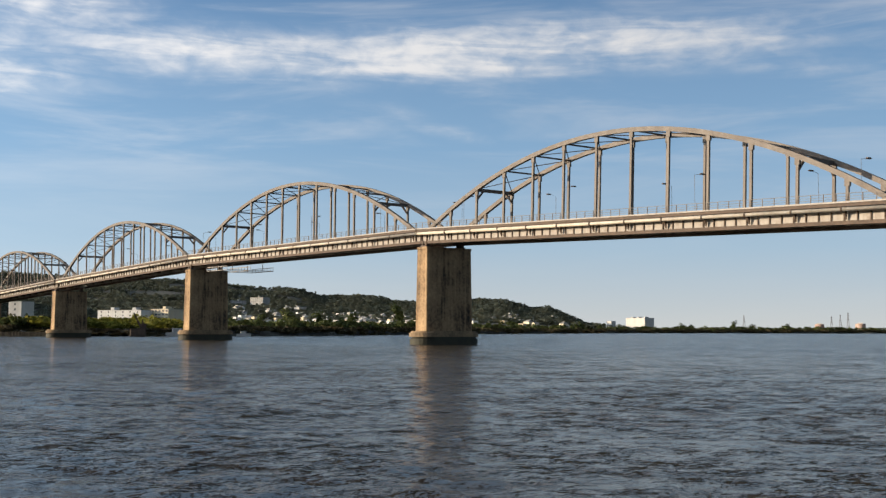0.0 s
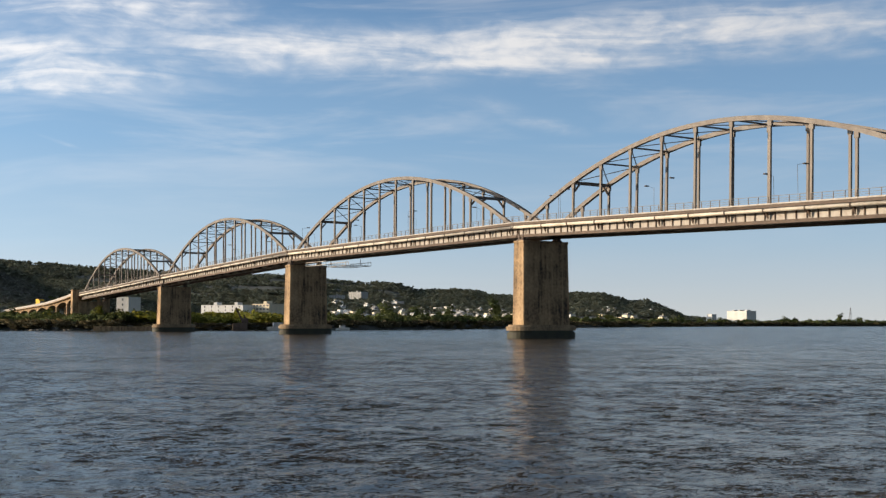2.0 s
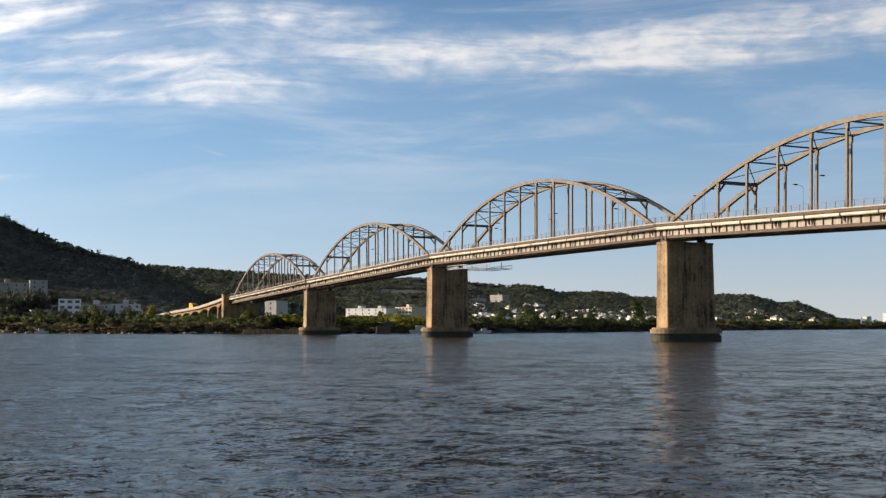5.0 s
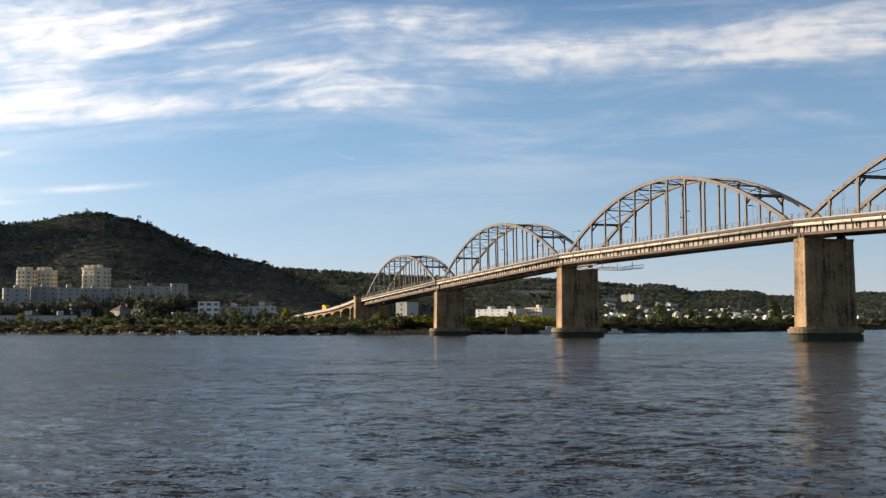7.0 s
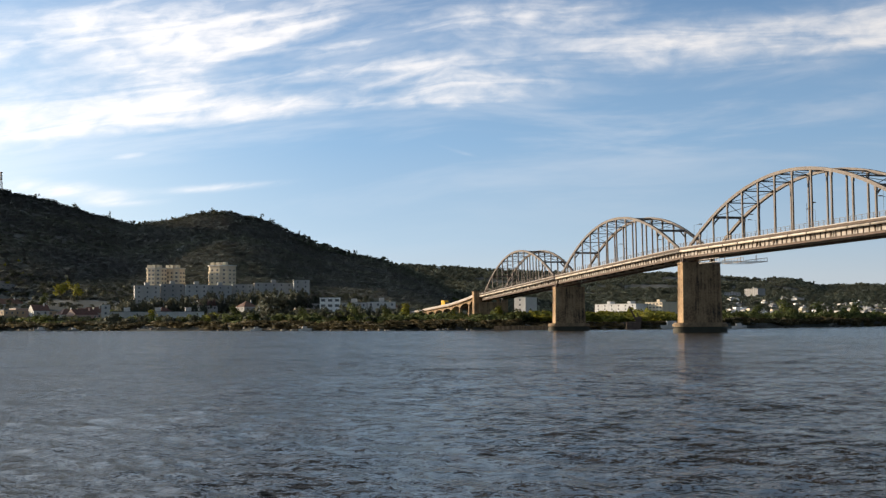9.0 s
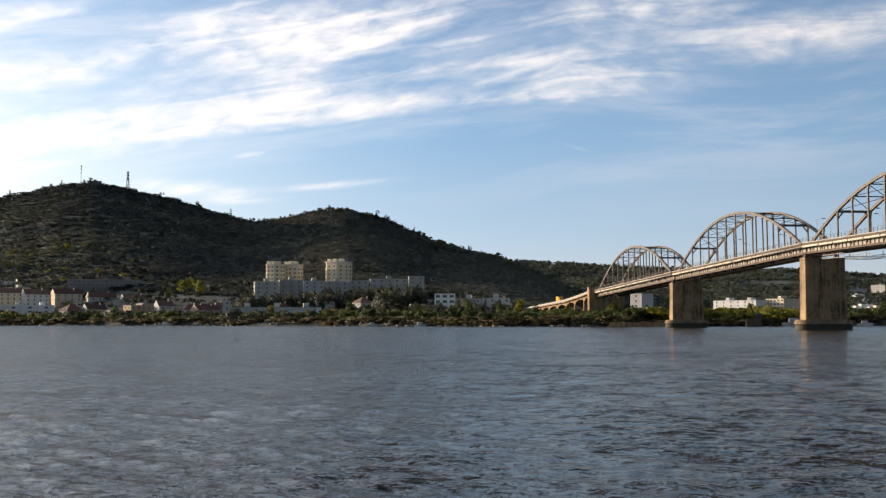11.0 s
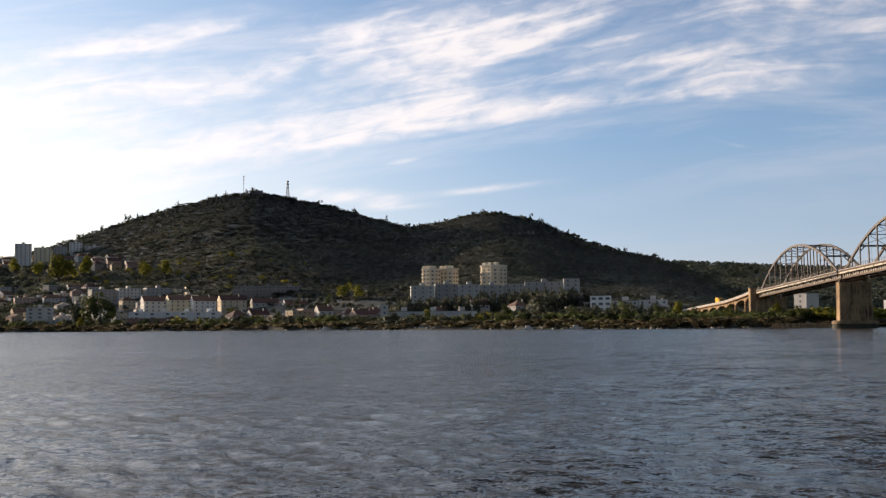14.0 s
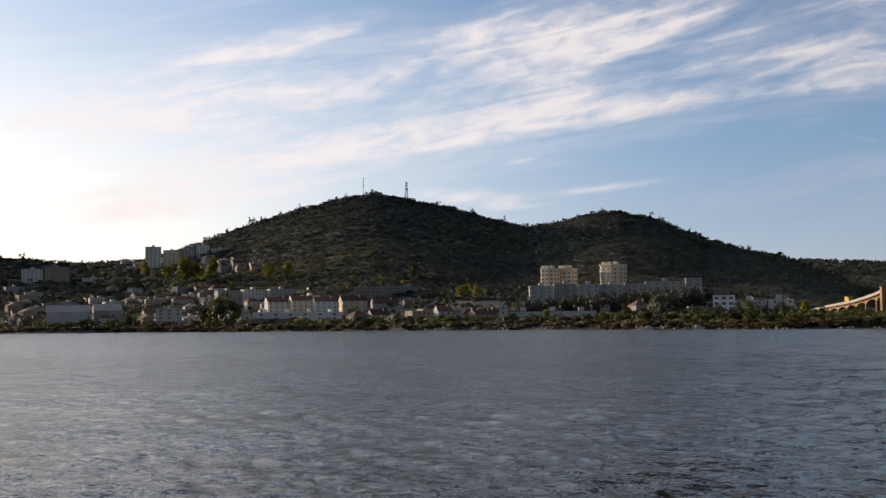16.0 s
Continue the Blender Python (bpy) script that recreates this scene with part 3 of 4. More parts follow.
for x in (-2.6, -1.4, 3.1):
    for y in (-1.0, 1.0):
        w = bmesh.new()
        bmesh.ops.create_cone(w, cap_ends=True, segments=14, radius1=0.5, radius2=0.5, depth=0.32, matrix=Matrix.Translation((x, y, 0.5)) @ Matrix.Rotation(math.pi / 2, 4, "X"))
        part("wheel", w, TYRE, root)
root.matrix_basis = bridge_pose(392.0, deck_line(392.0) + 0.02) @ pose(0, 2.2, 0, 0, 1.3, 180)

# ---- plants ----
def foliage(name, dark, mid, light, thin=0.45, patch=0.03, mixed_in=0.3):
    m = bpy.data.materials.new(name)
    m.use_nodes = True
    n = Nodes(m.node_tree)
    xyz = n.add("ShaderNodeTexCoord").outputs["Object"]
    rnd = n.add("ShaderNodeNewGeometry").outputs["Random Per Island"]
    fac = n.math("ADD", n.math("MULTIPLY", rnd, mixed_in), n.math("MULTIPLY", n.noise(xyz, patch, 5.0), 1.05 - mixed_in))
    colour = n.ramp(fac, [(0.25, dark), (0.5, mid), (0.8, light)])
    s = n.add("ShaderNodeBsdfPrincipled", {"Base Color": colour, "Roughness": 0.75, "Specular IOR Level": 0.2})
    t = n.add("ShaderNodeBsdfTranslucent", {"Color": colour})
    mixed = n.add("ShaderNodeMixShader", {0: thin, 1: s.outputs[0], 2: t.outputs[0]})
    n.add("ShaderNodeOutputMaterial", {"Surface": mixed.outputs[0]})
    return m


# Wood and hillside greens greyed and lifted; distance haze is in the colour.
WOOD_DARK = foliage("dark evergreen leaves", (0.052, 0.058, 0.046), (0.070, 0.078, 0.058), (0.095, 0.102, 0.070), 0.4)
HAZED_HILL_LEAF = foliage("hillside canopy greyed by painted haze", (0.102, 0.106, 0.110), (0.132, 0.140, 0.127), (0.180, 0.192, 0.125), 0.5, 0.0045, 0.08)
LEAF_GREEN = foliage("green leaves", (0.04, 0.055, 0.02), (0.08, 0.10, 0.035), (0.14, 0.155, 0.055))
# Olive lifted past plain leaf tone to carry the far ridge's haze.
HAZED_OLIVE = foliage("olive green leaves paled by painted haze", (0.115, 0.13, 0.098), (0.15, 0.165, 0.12), (0.185, 0.195, 0.14), 0.5, 0.008, 0.12)
LEAF_YELLOW = foliage("yellow-green leaves", (0.10, 0.11, 0.02), (0.21, 0.21, 0.035), (0.32, 0.30, 0.06))
SCRUB = foliage("dry scrub and reeds", (0.050, 0.046, 0.026), (0.092, 0.080, 0.044), (0.17, 0.135, 0.07))
BARK = material("bark", [(0.3, (0.04, 0.03, 0.022)), (0.7, (0.11, 0.085, 0.06))], 2.0, 0.95)


def leaf_cloud(rng, leaves, lobes=6, leaf=0.22, flat=0.8):
    """Corner places of many small leaf clumps in an uneven crown of radius about one, from z 0 to 2."""
    centres = rng.normal(0, 1, (lobes, 3)) * (0.42, 0.42, 0.38 * flat) + (0, 0, 1.0)
    pick = rng.randint(0, lobes, leaves)
    d = rng.normal(0, 1, (leaves, 3))
    d /= np.linalg.norm(d, axis=1)[:, None]
    r = rng.uniform(0.25, 0.62, (leaves, 1)) * rng.uniform(0.7, 1.15, (lobes, 1))[pick]
    c = centres[pick] + d * r * (1, 1, flat)
    c[:, 2] = np.maximum(c[:, 2], 0.08)
    nrm = d + rng.normal(0, 0.7, (leaves, 3))
    nrm /= np.linalg.norm(nrm, axis=1)[:, None]
    t = np.cross(nrm, rng.normal(0, 1, (leaves, 3)))
    t /= np.linalg.norm(t, axis=1)[:, None]
    b = np.cross(nrm, t)
    s = leaf * rng.uniform(0.6, 1.4, (leaves, 1))
    quad = np.stack([c + t * s, c + b * s * 0.8 + nrm * s * 0.2, c - t * s, c - b * s * 0.8 + nrm * s * 0.2], 1)
    out = c - (0, 0, 0.55)
    out = out / np.linalg.norm(out, axis=1)[:, None] + rng.normal(0, 0.22, (leaves, 3))
    out /= np.linalg.norm(out, axis=1)[:, None]
    face = np.cross(quad[:, 1] - quad[:, 0], quad[:, 2] - quad[:, 0])
    back = (face * out).sum(1) < 0
    quad[back] = quad[back][:, ::-1]
    return quad.reshape(-1, 3), np.repeat(out, 4, axis=0)


def quads(name, co, mat, normals=None):
    me = bpy.data.meshes.new(name)
    k = len(co)
    me.vertices.add(k), me.loops.add(k), me.polygons.add(k // 4)
    me.vertices.foreach_set("co", np.ascontiguousarray(co, dtype=np.float32).ravel())
    me.loops.foreach_set("vertex_index", np.arange(k, dtype=np.int32))
    me.polygons.foreach_set("loop_start", np.arange(0, k, 4, dtype=np.int32))
    me.update(calc_edges=True)
    if normals is not None:
        me.polygons.foreach_set("use_smooth", np.full(k // 4, True))
        me.normals_split_custom_set_from_vertices(normals.tolist())
    me.materials.append(mat)
    return me


def scatter(name, label, category, mat, x, y, radius, height, leaves, leaf, seed, kinds=6, flat=0.8, even=0.0):
    """Many plants as one sheet of leaf clumps, each on the ground where it stands."""
    rng = np.random.RandomState(seed)
    moulds = [leaf_cloud(rng, leaves, rng.randint(4, 8), leaf, flat) for _ in range(kinds)]
    z = land_height(x, y)
    out, nrm = [], []
    for k in range(kinds):
        sel = np.arange(len(x)) % kinds == k
        a = rng.uniform(0, 6.28, sel.sum())
        c, s = np.cos(a)[:, None], np.sin(a)[:, None]
        m, o = moulds[k]
        o = o * (1 - even) + np.array((0, 0, even))
        o = o / np.linalg.norm(o, axis=1)[:, None]
        px = x[sel][:, None] + (m[None, :, 0] * c - m[None, :, 1] * s) * radius[sel][:, None]
        py = y[sel][:, None] + (m[None, :, 0] * s + m[None, :, 1] * c) * radius[sel][:, None]
        pz = z[sel][:, None] - 0.3 + m[None, :, 2] * 0.5 * height[sel][:, None]
        out.append(np.stack([px, py, pz], -1).reshape(-1, 3))
        ox, oy = o[None, :, 0] * c - o[None, :, 1] * s, o[None, :, 0] * s + o[None, :, 1] * c
        nrm.append(np.stack([ox, oy, np.broadcast_to(o[None, :, 2], ox.shape)], -1).reshape(-1, 3))
    return tagged(new(name, quads(name, np.concatenate(out), mat, np.concatenate(nrm))), label, category, kind="stuff")


def polar(az, d):
    a = np.radians(az)
    return -np.sin(a) * d, np.cos(a) * d


def shore_d(az):
    return along(SHORE, az)


rng = np.random.RandomState(11)
# woods on the near hills
N = 36000
az_, d_ = rng.uniform(23.5, 66, N), 1650 - 1050 * rng.rand(N) ** 1.2
keep = ((d_ > shore_d(az_) + 330) | ((az_ > 54.5) & (d_ > shore_d(az_) + 150) & (rng.rand(N) < 0.6))) & ((lumps(*polar(az_, d_), 210.0, 21) > -1.1) | (d_ > 1560))
keep &= (az_ < 56.5) | (d_ > 1600) | (rng.rand(N) < 0.35)
x, y = polar(az_[keep], d_[keep])
scatter("hill_woods", "dense evergreen woods on the town hills, paled by painted haze", "trees", HAZED_HILL_LEAF, x, y, rng.uniform(2.8, 5.6, len(x)), rng.uniform(1.5, 2.9, len(x)), 16, 0.52, 1, even=0.95)
# trees on the low slopes downstream, with sunward haze painted in as paler leaves
az_, d_ = rng.uniform(55.5, 67, 1500), rng.uniform(1080, 1620, 1500)
x, y = polar(az_, d_)
scatter("slope_trees", "grey-green trees on the low slopes, lightened to imitate haze", "trees", HAZED_OLIVE, x, y, rng.uniform(4.0, 8.5, 1500), rng.uniform(3.0, 8.0, 1500), 50, 0.3, 14, even=0.5)
# trees along the crest, seen against the sky
az_ = rng.uniform(24, 66, 520)
x, y = polar(az_, rng.uniform(1615, 1665, 520))
scatter("crest_trees", "uneven line of dark trees along the hill crest", "trees", WOOD_DARK, x, y, rng.uniform(1.8, 4.6, 520), rng.uniform(3.0, 7.0, 520) * np.where(rng.rand(520) > 0.93, 1.7, 0.85), 60, 0.24, 2, flat=1.1, even=0.4)
# woods on the farther ridge
az_, d_ = rng.uniform(-8, 32, 14000), 2720 - 1150 * rng.rand(14000) ** 1.15
keep = lumps(*polar(az_, d_), 260.0, 9) > -0.55
x, y = polar(az_[keep], d_[keep])
scatter("ridge_woods", "mixed green woods on the long farther ridge, haze put into their colour", "trees", HAZED_OLIVE, x, y, rng.uniform(4, 9, len(x)), rng.uniform(3.5, 8, len(x)), 18, 0.46, 3, even=0.85)
# scrub along the bank
az_ = rng.uniform(-28, 68, 3000)
d_ = shore_d(az_) + 1.5 + 24 * rng.rand(3000) ** 1.4
x, y = polar(az_, d_)
far_ = d_ / 600
scatter("bank_scrub", "low dark scrub and dry reeds along the river bank", "bushes", SCRUB, x, y, rng.uniform(2.0, 4.5, 3000) * far_ ** 0.6, rng.uniform(1.2, 3.4, 3000) * far_ ** 0.5 * np.where((az_ > 12.5) & (az_ < 20.5), 0.5, 1.0), 40, 0.3, 4)
az_ = np.concatenate([rng.uniform(-28, 68, 900), rng.uniform(20, 36, 620), rng.uniform(-2, 12, 160)])
az_ = az_[(az_ < 13.2) | (az_ > 20.0) | (rng.rand(len(az_)) < 0.12)]
d_ = shore_d(az_) + 14 + 60 * rng.rand(len(az_))
x, y = polar(az_, d_)
scatter("bank_bushes", "dark green bushes and small trees behind the bank", "bushes", LEAF_GREEN, x, y, rng.uniform(1.8, 4.5, len(x)) * (d_ / 600) ** 0.6, rng.uniform(2.5, 7.0, len(x)) * (d_ / 600) ** 0.4 * np.where((az_ > 22.3) & (az_ < 28.5), 0.8, 1.0), 70, 0.24, 5)
# sunlit yellow-green growth
az_ = np.concatenate([rng.uniform(13.2, 20, 170), rng.uniform(44, 60, 60), rng.uniform(20, 60, 60)])
d_ = shore_d(az_) + np.concatenate([rng.uniform(25, 260, 170), rng.uniform(330, 560, 60), rng.uniform(20, 240, 60)])
x, y = polar(az_, d_)
scatter("young_trees", "bright yellow-green young trees and meadow growth", "trees", LEAF_YELLOW, x, y, rng.uniform(2.0, 4.6, len(x)), rng.uniform(2.5, 7.5, len(x)), 90, 0.2, 6)
# rough meadow behind the bank
az_ = rng.uniform(12.8, 20.2, 420)
d_ = shore_d(az_) + rng.uniform(14, 230, 420)
x, y = polar(az_, d_)
scatter("meadow_growth", "tall sunlit yellow-green meadow growth behind the bank", "grass", LEAF_YELLOW, x, y, rng.uniform(3.0, 6.5, 420), rng.uniform(2.6, 6.2, 420), 70, 0.2, 12, flat=0.6)
# trees between the houses
az_, d_ = rng.uniform(28, 66, 1500), np.concatenate([rng.uniform(90, 460, 900), rng.uniform(15, 130, 600)])
x, y = polar(az_, shore_d(az_) + d_)
scatter("town_trees", "dark trees between the houses of the town", "trees", WOOD_DARK, x, y, rng.uniform(2.0, 4.5, 1500), rng.uniform(3.0, 8.0, 1500), 60, 0.25, 7)
# hedge of trees in front of the flats and the hall
az_ = np.concatenate([rng.uniform(31.0, 40.6, 150), rng.uniform(35.8, 42.0, 90), rng.uniform(26.5, 31.0, 60)])
d_ = np.concatenate([rng.uniform(735, 785, 150), rng.uniform(598, 628, 90), rng.uniform(570, 630, 60)])
x, y = polar(az_, d_)
scatter("hedge_trees", "dark trees lining the foot of the flats", "trees", WOOD_DARK, x, y, rng.uniform(2.2, 4.4, 300), np.concatenate([rng.uniform(10.0, 16.0, 150), rng.uniform(2.5, 5.0, 90), rng.uniform(6.0, 10.0, 60)]), 70, 0.22, 9)
# wooded plain behind the bridge
az_ = np.concatenate([rng.uniform(-26, 24, 700), rng.uniform(0, 24, 400)])
d_ = shore_d(az_) + np.concatenate([rng.uniform(60, 500, 700), rng.uniform(150, 900, 400)])
keep = (d_ > 1150) | (rng.rand(len(d_)) < 0.45)
x, y = polar(az_[keep], d_[keep])
scatter("plain_trees", "scattered trees over the flat river plain", "trees", LEAF_GREEN, x, y, rng.uniform(3, 7, len(x)), rng.uniform(3, 7, len(x)), 50, 0.28, 8)


def tree(leaves, mat, seed, flat=1.0):
    rng = np.random.RandomState(seed)
    root = new("tree")
    b = bmesh.new()
    pts = [Vector((0.05 * math.sin(i * 1.3 + seed), 0.05 * math.cos(i * 1.7), i * 0.22)) for i in range(5)]
    prev = None
    for i, p in enumerate(pts):
        r = 0.075 * (1 - 0.17 * i)
        row = [b.verts.new(p + Vector((math.cos(k * 1.047) * r, math.sin(k * 1.047) * r, 0))) for k in range(6)]
        if prev:
            for k in range(6):
                b.faces.new((prev[k], prev[(k + 1) % 6], row[(k + 1) % 6], row[k]))
        prev = row
    for k in range(5):
        a = k * 1.257 + seed
        bar(b, pts[2 + k % 3], pts[2 + k % 3] + Vector((math.cos(a) * 0.5, math.sin(a) * 0.5, 0.45)), 0.05)
    part("trunk", b, BARK, root)
    leafs, out = leaf_cloud(rng, leaves, 8, 0.13, flat)
    part("crown", quads("crown", leafs * 0.85 + (0, 0, 0.45), mat, out), None, root)
    return root


TREES = [("tall dark tree with an open uneven crown", WOOD_DARK, 1.25), ("broad dark green tree by the river bank", LEAF_GREEN, 0.85), ("rounded yellow-green tree catching the sun", LEAF_YELLOW, 0.95)]
def uphill(az, el):
    """Metres inland at which the slope first reaches an elevation."""
    d = np.arange(float(shore_d(az)) + 60, 1650, 10.0)
    up = np.degrees(np.arctan2(land_height(*polar(az, d)) - EYE, d)) >= el
    return float(d[int(np.argmax(up))] if up.any() else 1500.0) - float(shore_d(az))


# az, metres inland, height, kind
SPOTS = [(33.0, 45, 17, 0), (33.4, 50, 14, 0), (55.3, 40, 23, 1), (56.0, 46, 20, 0), (54.7, 50, 18, 1), (59.7, 30, 14, 0), (56.0, 14, 8, 2), (64.5, 60, 12, 1), (39.0, 60, 8, 2), (36.2, 20, 7, 2),
         (58.9, uphill(58.9, 2.45), 22, 2), (57.9, uphill(57.9, 2.35), 21, 2), (57.0, uphill(57.0, 2.05), 32, 2), (56.6, uphill(56.6, 2.1), 29, 2), (55.8, uphill(55.8, 2.3), 24, 2), (53.0, uphill(53.0, 2.3), 22, 2), (52.0, uphill(52.0, 2.4), 19, 2), (43.2, 330, 15, 2), (42.4, 320, 12, 2), (44.0, 250, 10, 1), (48.5, 60, 7, 2), (52.5, 35, 6, 1), (46.5, 120, 8, 1), (29.0, 40, 9, 1),
         (26.4, 90, 9, 2), (25.6, 100, 8, 1), (27.4, 70, 8, 1), (24.3, 30, 6, 1), (21.8, 30, 7, 2), (12.3, 60, 9, 1), (9.0, 50, 9, 1), (7.6, 70, 11, 1), (6.2, 50, 9, 1), (4.5, 60, 10, 1), (2.3, 120, 16, 1), (1.0, 90, 14, 1),
         (-3.0, 60, 10, 1), (-7.0, 40, 11, 1), (-14.5, 40, 16, 1), (-12.0, 40, 12, 1), (-17.0, 60, 13, 1), (31.6, 30, 8, 1), (35.0, 40, 9, 1), (61.5, 70, 10, 2), (47.75, 1640 - along(SHORE, 47.75), 8.5, 1), (47.45, 1642 - along(SHORE, 47.45), 7.2, 0), (50.2, 1640 - along(SHORE, 50.2), 4.5, 0), (52.4, 1640 - along(SHORE, 52.4), 7.2, 0), (53.1, 1640 - along(SHORE, 53.1), 5.9, 0),
         (55.0, 1640 - along(SHORE, 55.0), 7.8, 0), (36.6, 1640 - along(SHORE, 36.6), 7.2, 0), (36.1, 1640 - along(SHORE, 36.1), 9.1, 0), (35.2, 1640 - along(SHORE, 35.2), 6.5, 0), (32.4, 1640 - along(SHORE, 32.4), 5.9, 0), (50.3, 20, 6, 2), (40.6, 110, 9, 1)]
made = {}
for i, (a, inland, h, kind) in enumerate(SPOTS):
    px, py = polar(a, float(shore_d(a)) + inland)
    m = pose(px, py, land_at(px, py) - 0.2, 0, 0, 47 * i)
    key = (kind, i % 2)
    if key not in made:
        label, mat, flat = TREES[kind]
        made[key] = tagged(tree(420, mat, i + 3, flat), label, "tree")
        made[key].matrix_basis = m @ Matrix.Diagonal((h * 0.47, h * 0.47, h * 0.47, 1))
    else:
        ob = copy_thing(made[key], m)
        ob.scale = (h * 0.47, h * 0.47, h * (0.44 + 0.02 * (i % 5)))

# rocks at the water's edge
ROCK = material("pale bank stone", [(0.3, (0.07, 0.065, 0.055)), (0.7, (0.26, 0.24, 0.21))], 0.5, 0.9, vary=0.5, island=True)
b_co = []
for i in range(700):
    a = rng.uniform(-6, 66)
    dd = float(shore_d(a)) + rng.uniform(-3, 9)
    px, py = polar(a, dd)
    c = np.array([px, py, max(0.05, land_at(px, py)) + 0.1])
    r = rng.uniform(0.3, 0.9)
    cube = np.array([[sx, sy, sz] for sx in (-1, 1) for sy in (-1, 1) for sz in (-1, 1)]) * rng.uniform(0.5, 1.0, (8, 3)) * (r * 1.3, r, r * 0.7) + c
    for f in ((0, 1, 3, 2), (4, 6, 7, 5), (0, 4, 5, 1), (2, 3, 7, 6), (1, 5, 7, 3), (0, 2, 6, 4)):
        b_co.append(cube[list(f)])
me = quads("bank_rocks", np.concatenate(b_co), ROCK)
bm = bmesh.new()
bm.from_mesh(me)
bmesh.ops.remove_doubles(bm, verts=bm.verts, dist=0.001)
bm.to_mesh(me)
bm.free()
tagged(new("bank_rocks", me), "pale broken stones along the waterline", "rocks", kind="stuff")

# ---- the town ----
def plaster(name, c, vary=0.12):
    return material(name, [(0.3, tuple(v * 0.72 for v in c)), (0.55, c), (0.8, tuple(min(0.85, v * 1.08) for v in c))], 0.09, 0.85, bump=0.1, vary=vary, streaks=0.25)


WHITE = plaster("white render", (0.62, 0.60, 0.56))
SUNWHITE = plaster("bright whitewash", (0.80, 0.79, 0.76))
CREAM = plaster("cream render", (0.70, 0.60, 0.43))
PALEGREY = plaster("pale grey render", (0.47, 0.46, 0.43))
GREY = plaster("grey render", (0.36, 0.355, 0.34))
OCHRE = plaster("ochre render", (0.40, 0.31, 0.21))
PINK = plaster("faded pink render", (0.42, 0.30, 0.25))
DARKWALL = plaster("dark slab wall", (0.20, 0.19, 0.18))
BRICK = plaster("brick red paint", (0.30, 0.13, 0.09))
TILE = material("red clay roof tiles", [(0.3, (0.06, 0.032, 0.025)), (0.55, (0.13, 0.062, 0.045)), (0.8, (0.21, 0.12, 0.09))], 0.15, 0.85, vary=0.35, bump=0.4)
SLATE = material("grey sheet roof", [(0.3, (0.15, 0.15, 0.15)), (0.7, (0.30, 0.29, 0.28))], 0.1, 0.6, vary=0.15)


def window_mesh(w, h):
    me = bpy.data.meshes.new("window")
    b = bmesh.new()
    f = 0.12
    box(b, -w / 2, w / 2, -0.06, 0.02, 0, f), box(b, -w / 2, w / 2, -0.06, 0.02, h - f, h)
    box(b, -w / 2, -w / 2 + f, -0.06, 0.02, f, h - f), box(b, w / 2 - f, w / 2, -0.06, 0.02, f, h - f)
    n = len(b.faces)
    box(b, -w / 2 + f, w / 2 - f, -0.03, 0.02, f, h - f)
    for i, face in enumerate(b.faces):
        face.material_index = 1 if i >= n else 0
    b.to_mesh(me)
    b.free()
    me.materials.append(GREY), me.materials.append(GLASS)
    return me


WINDOWS = {k: window_mesh(*k) for k in ((1.2, 1.4), (1.6, 1.4), (2.4, 1.5), (1.0, 1.9))}


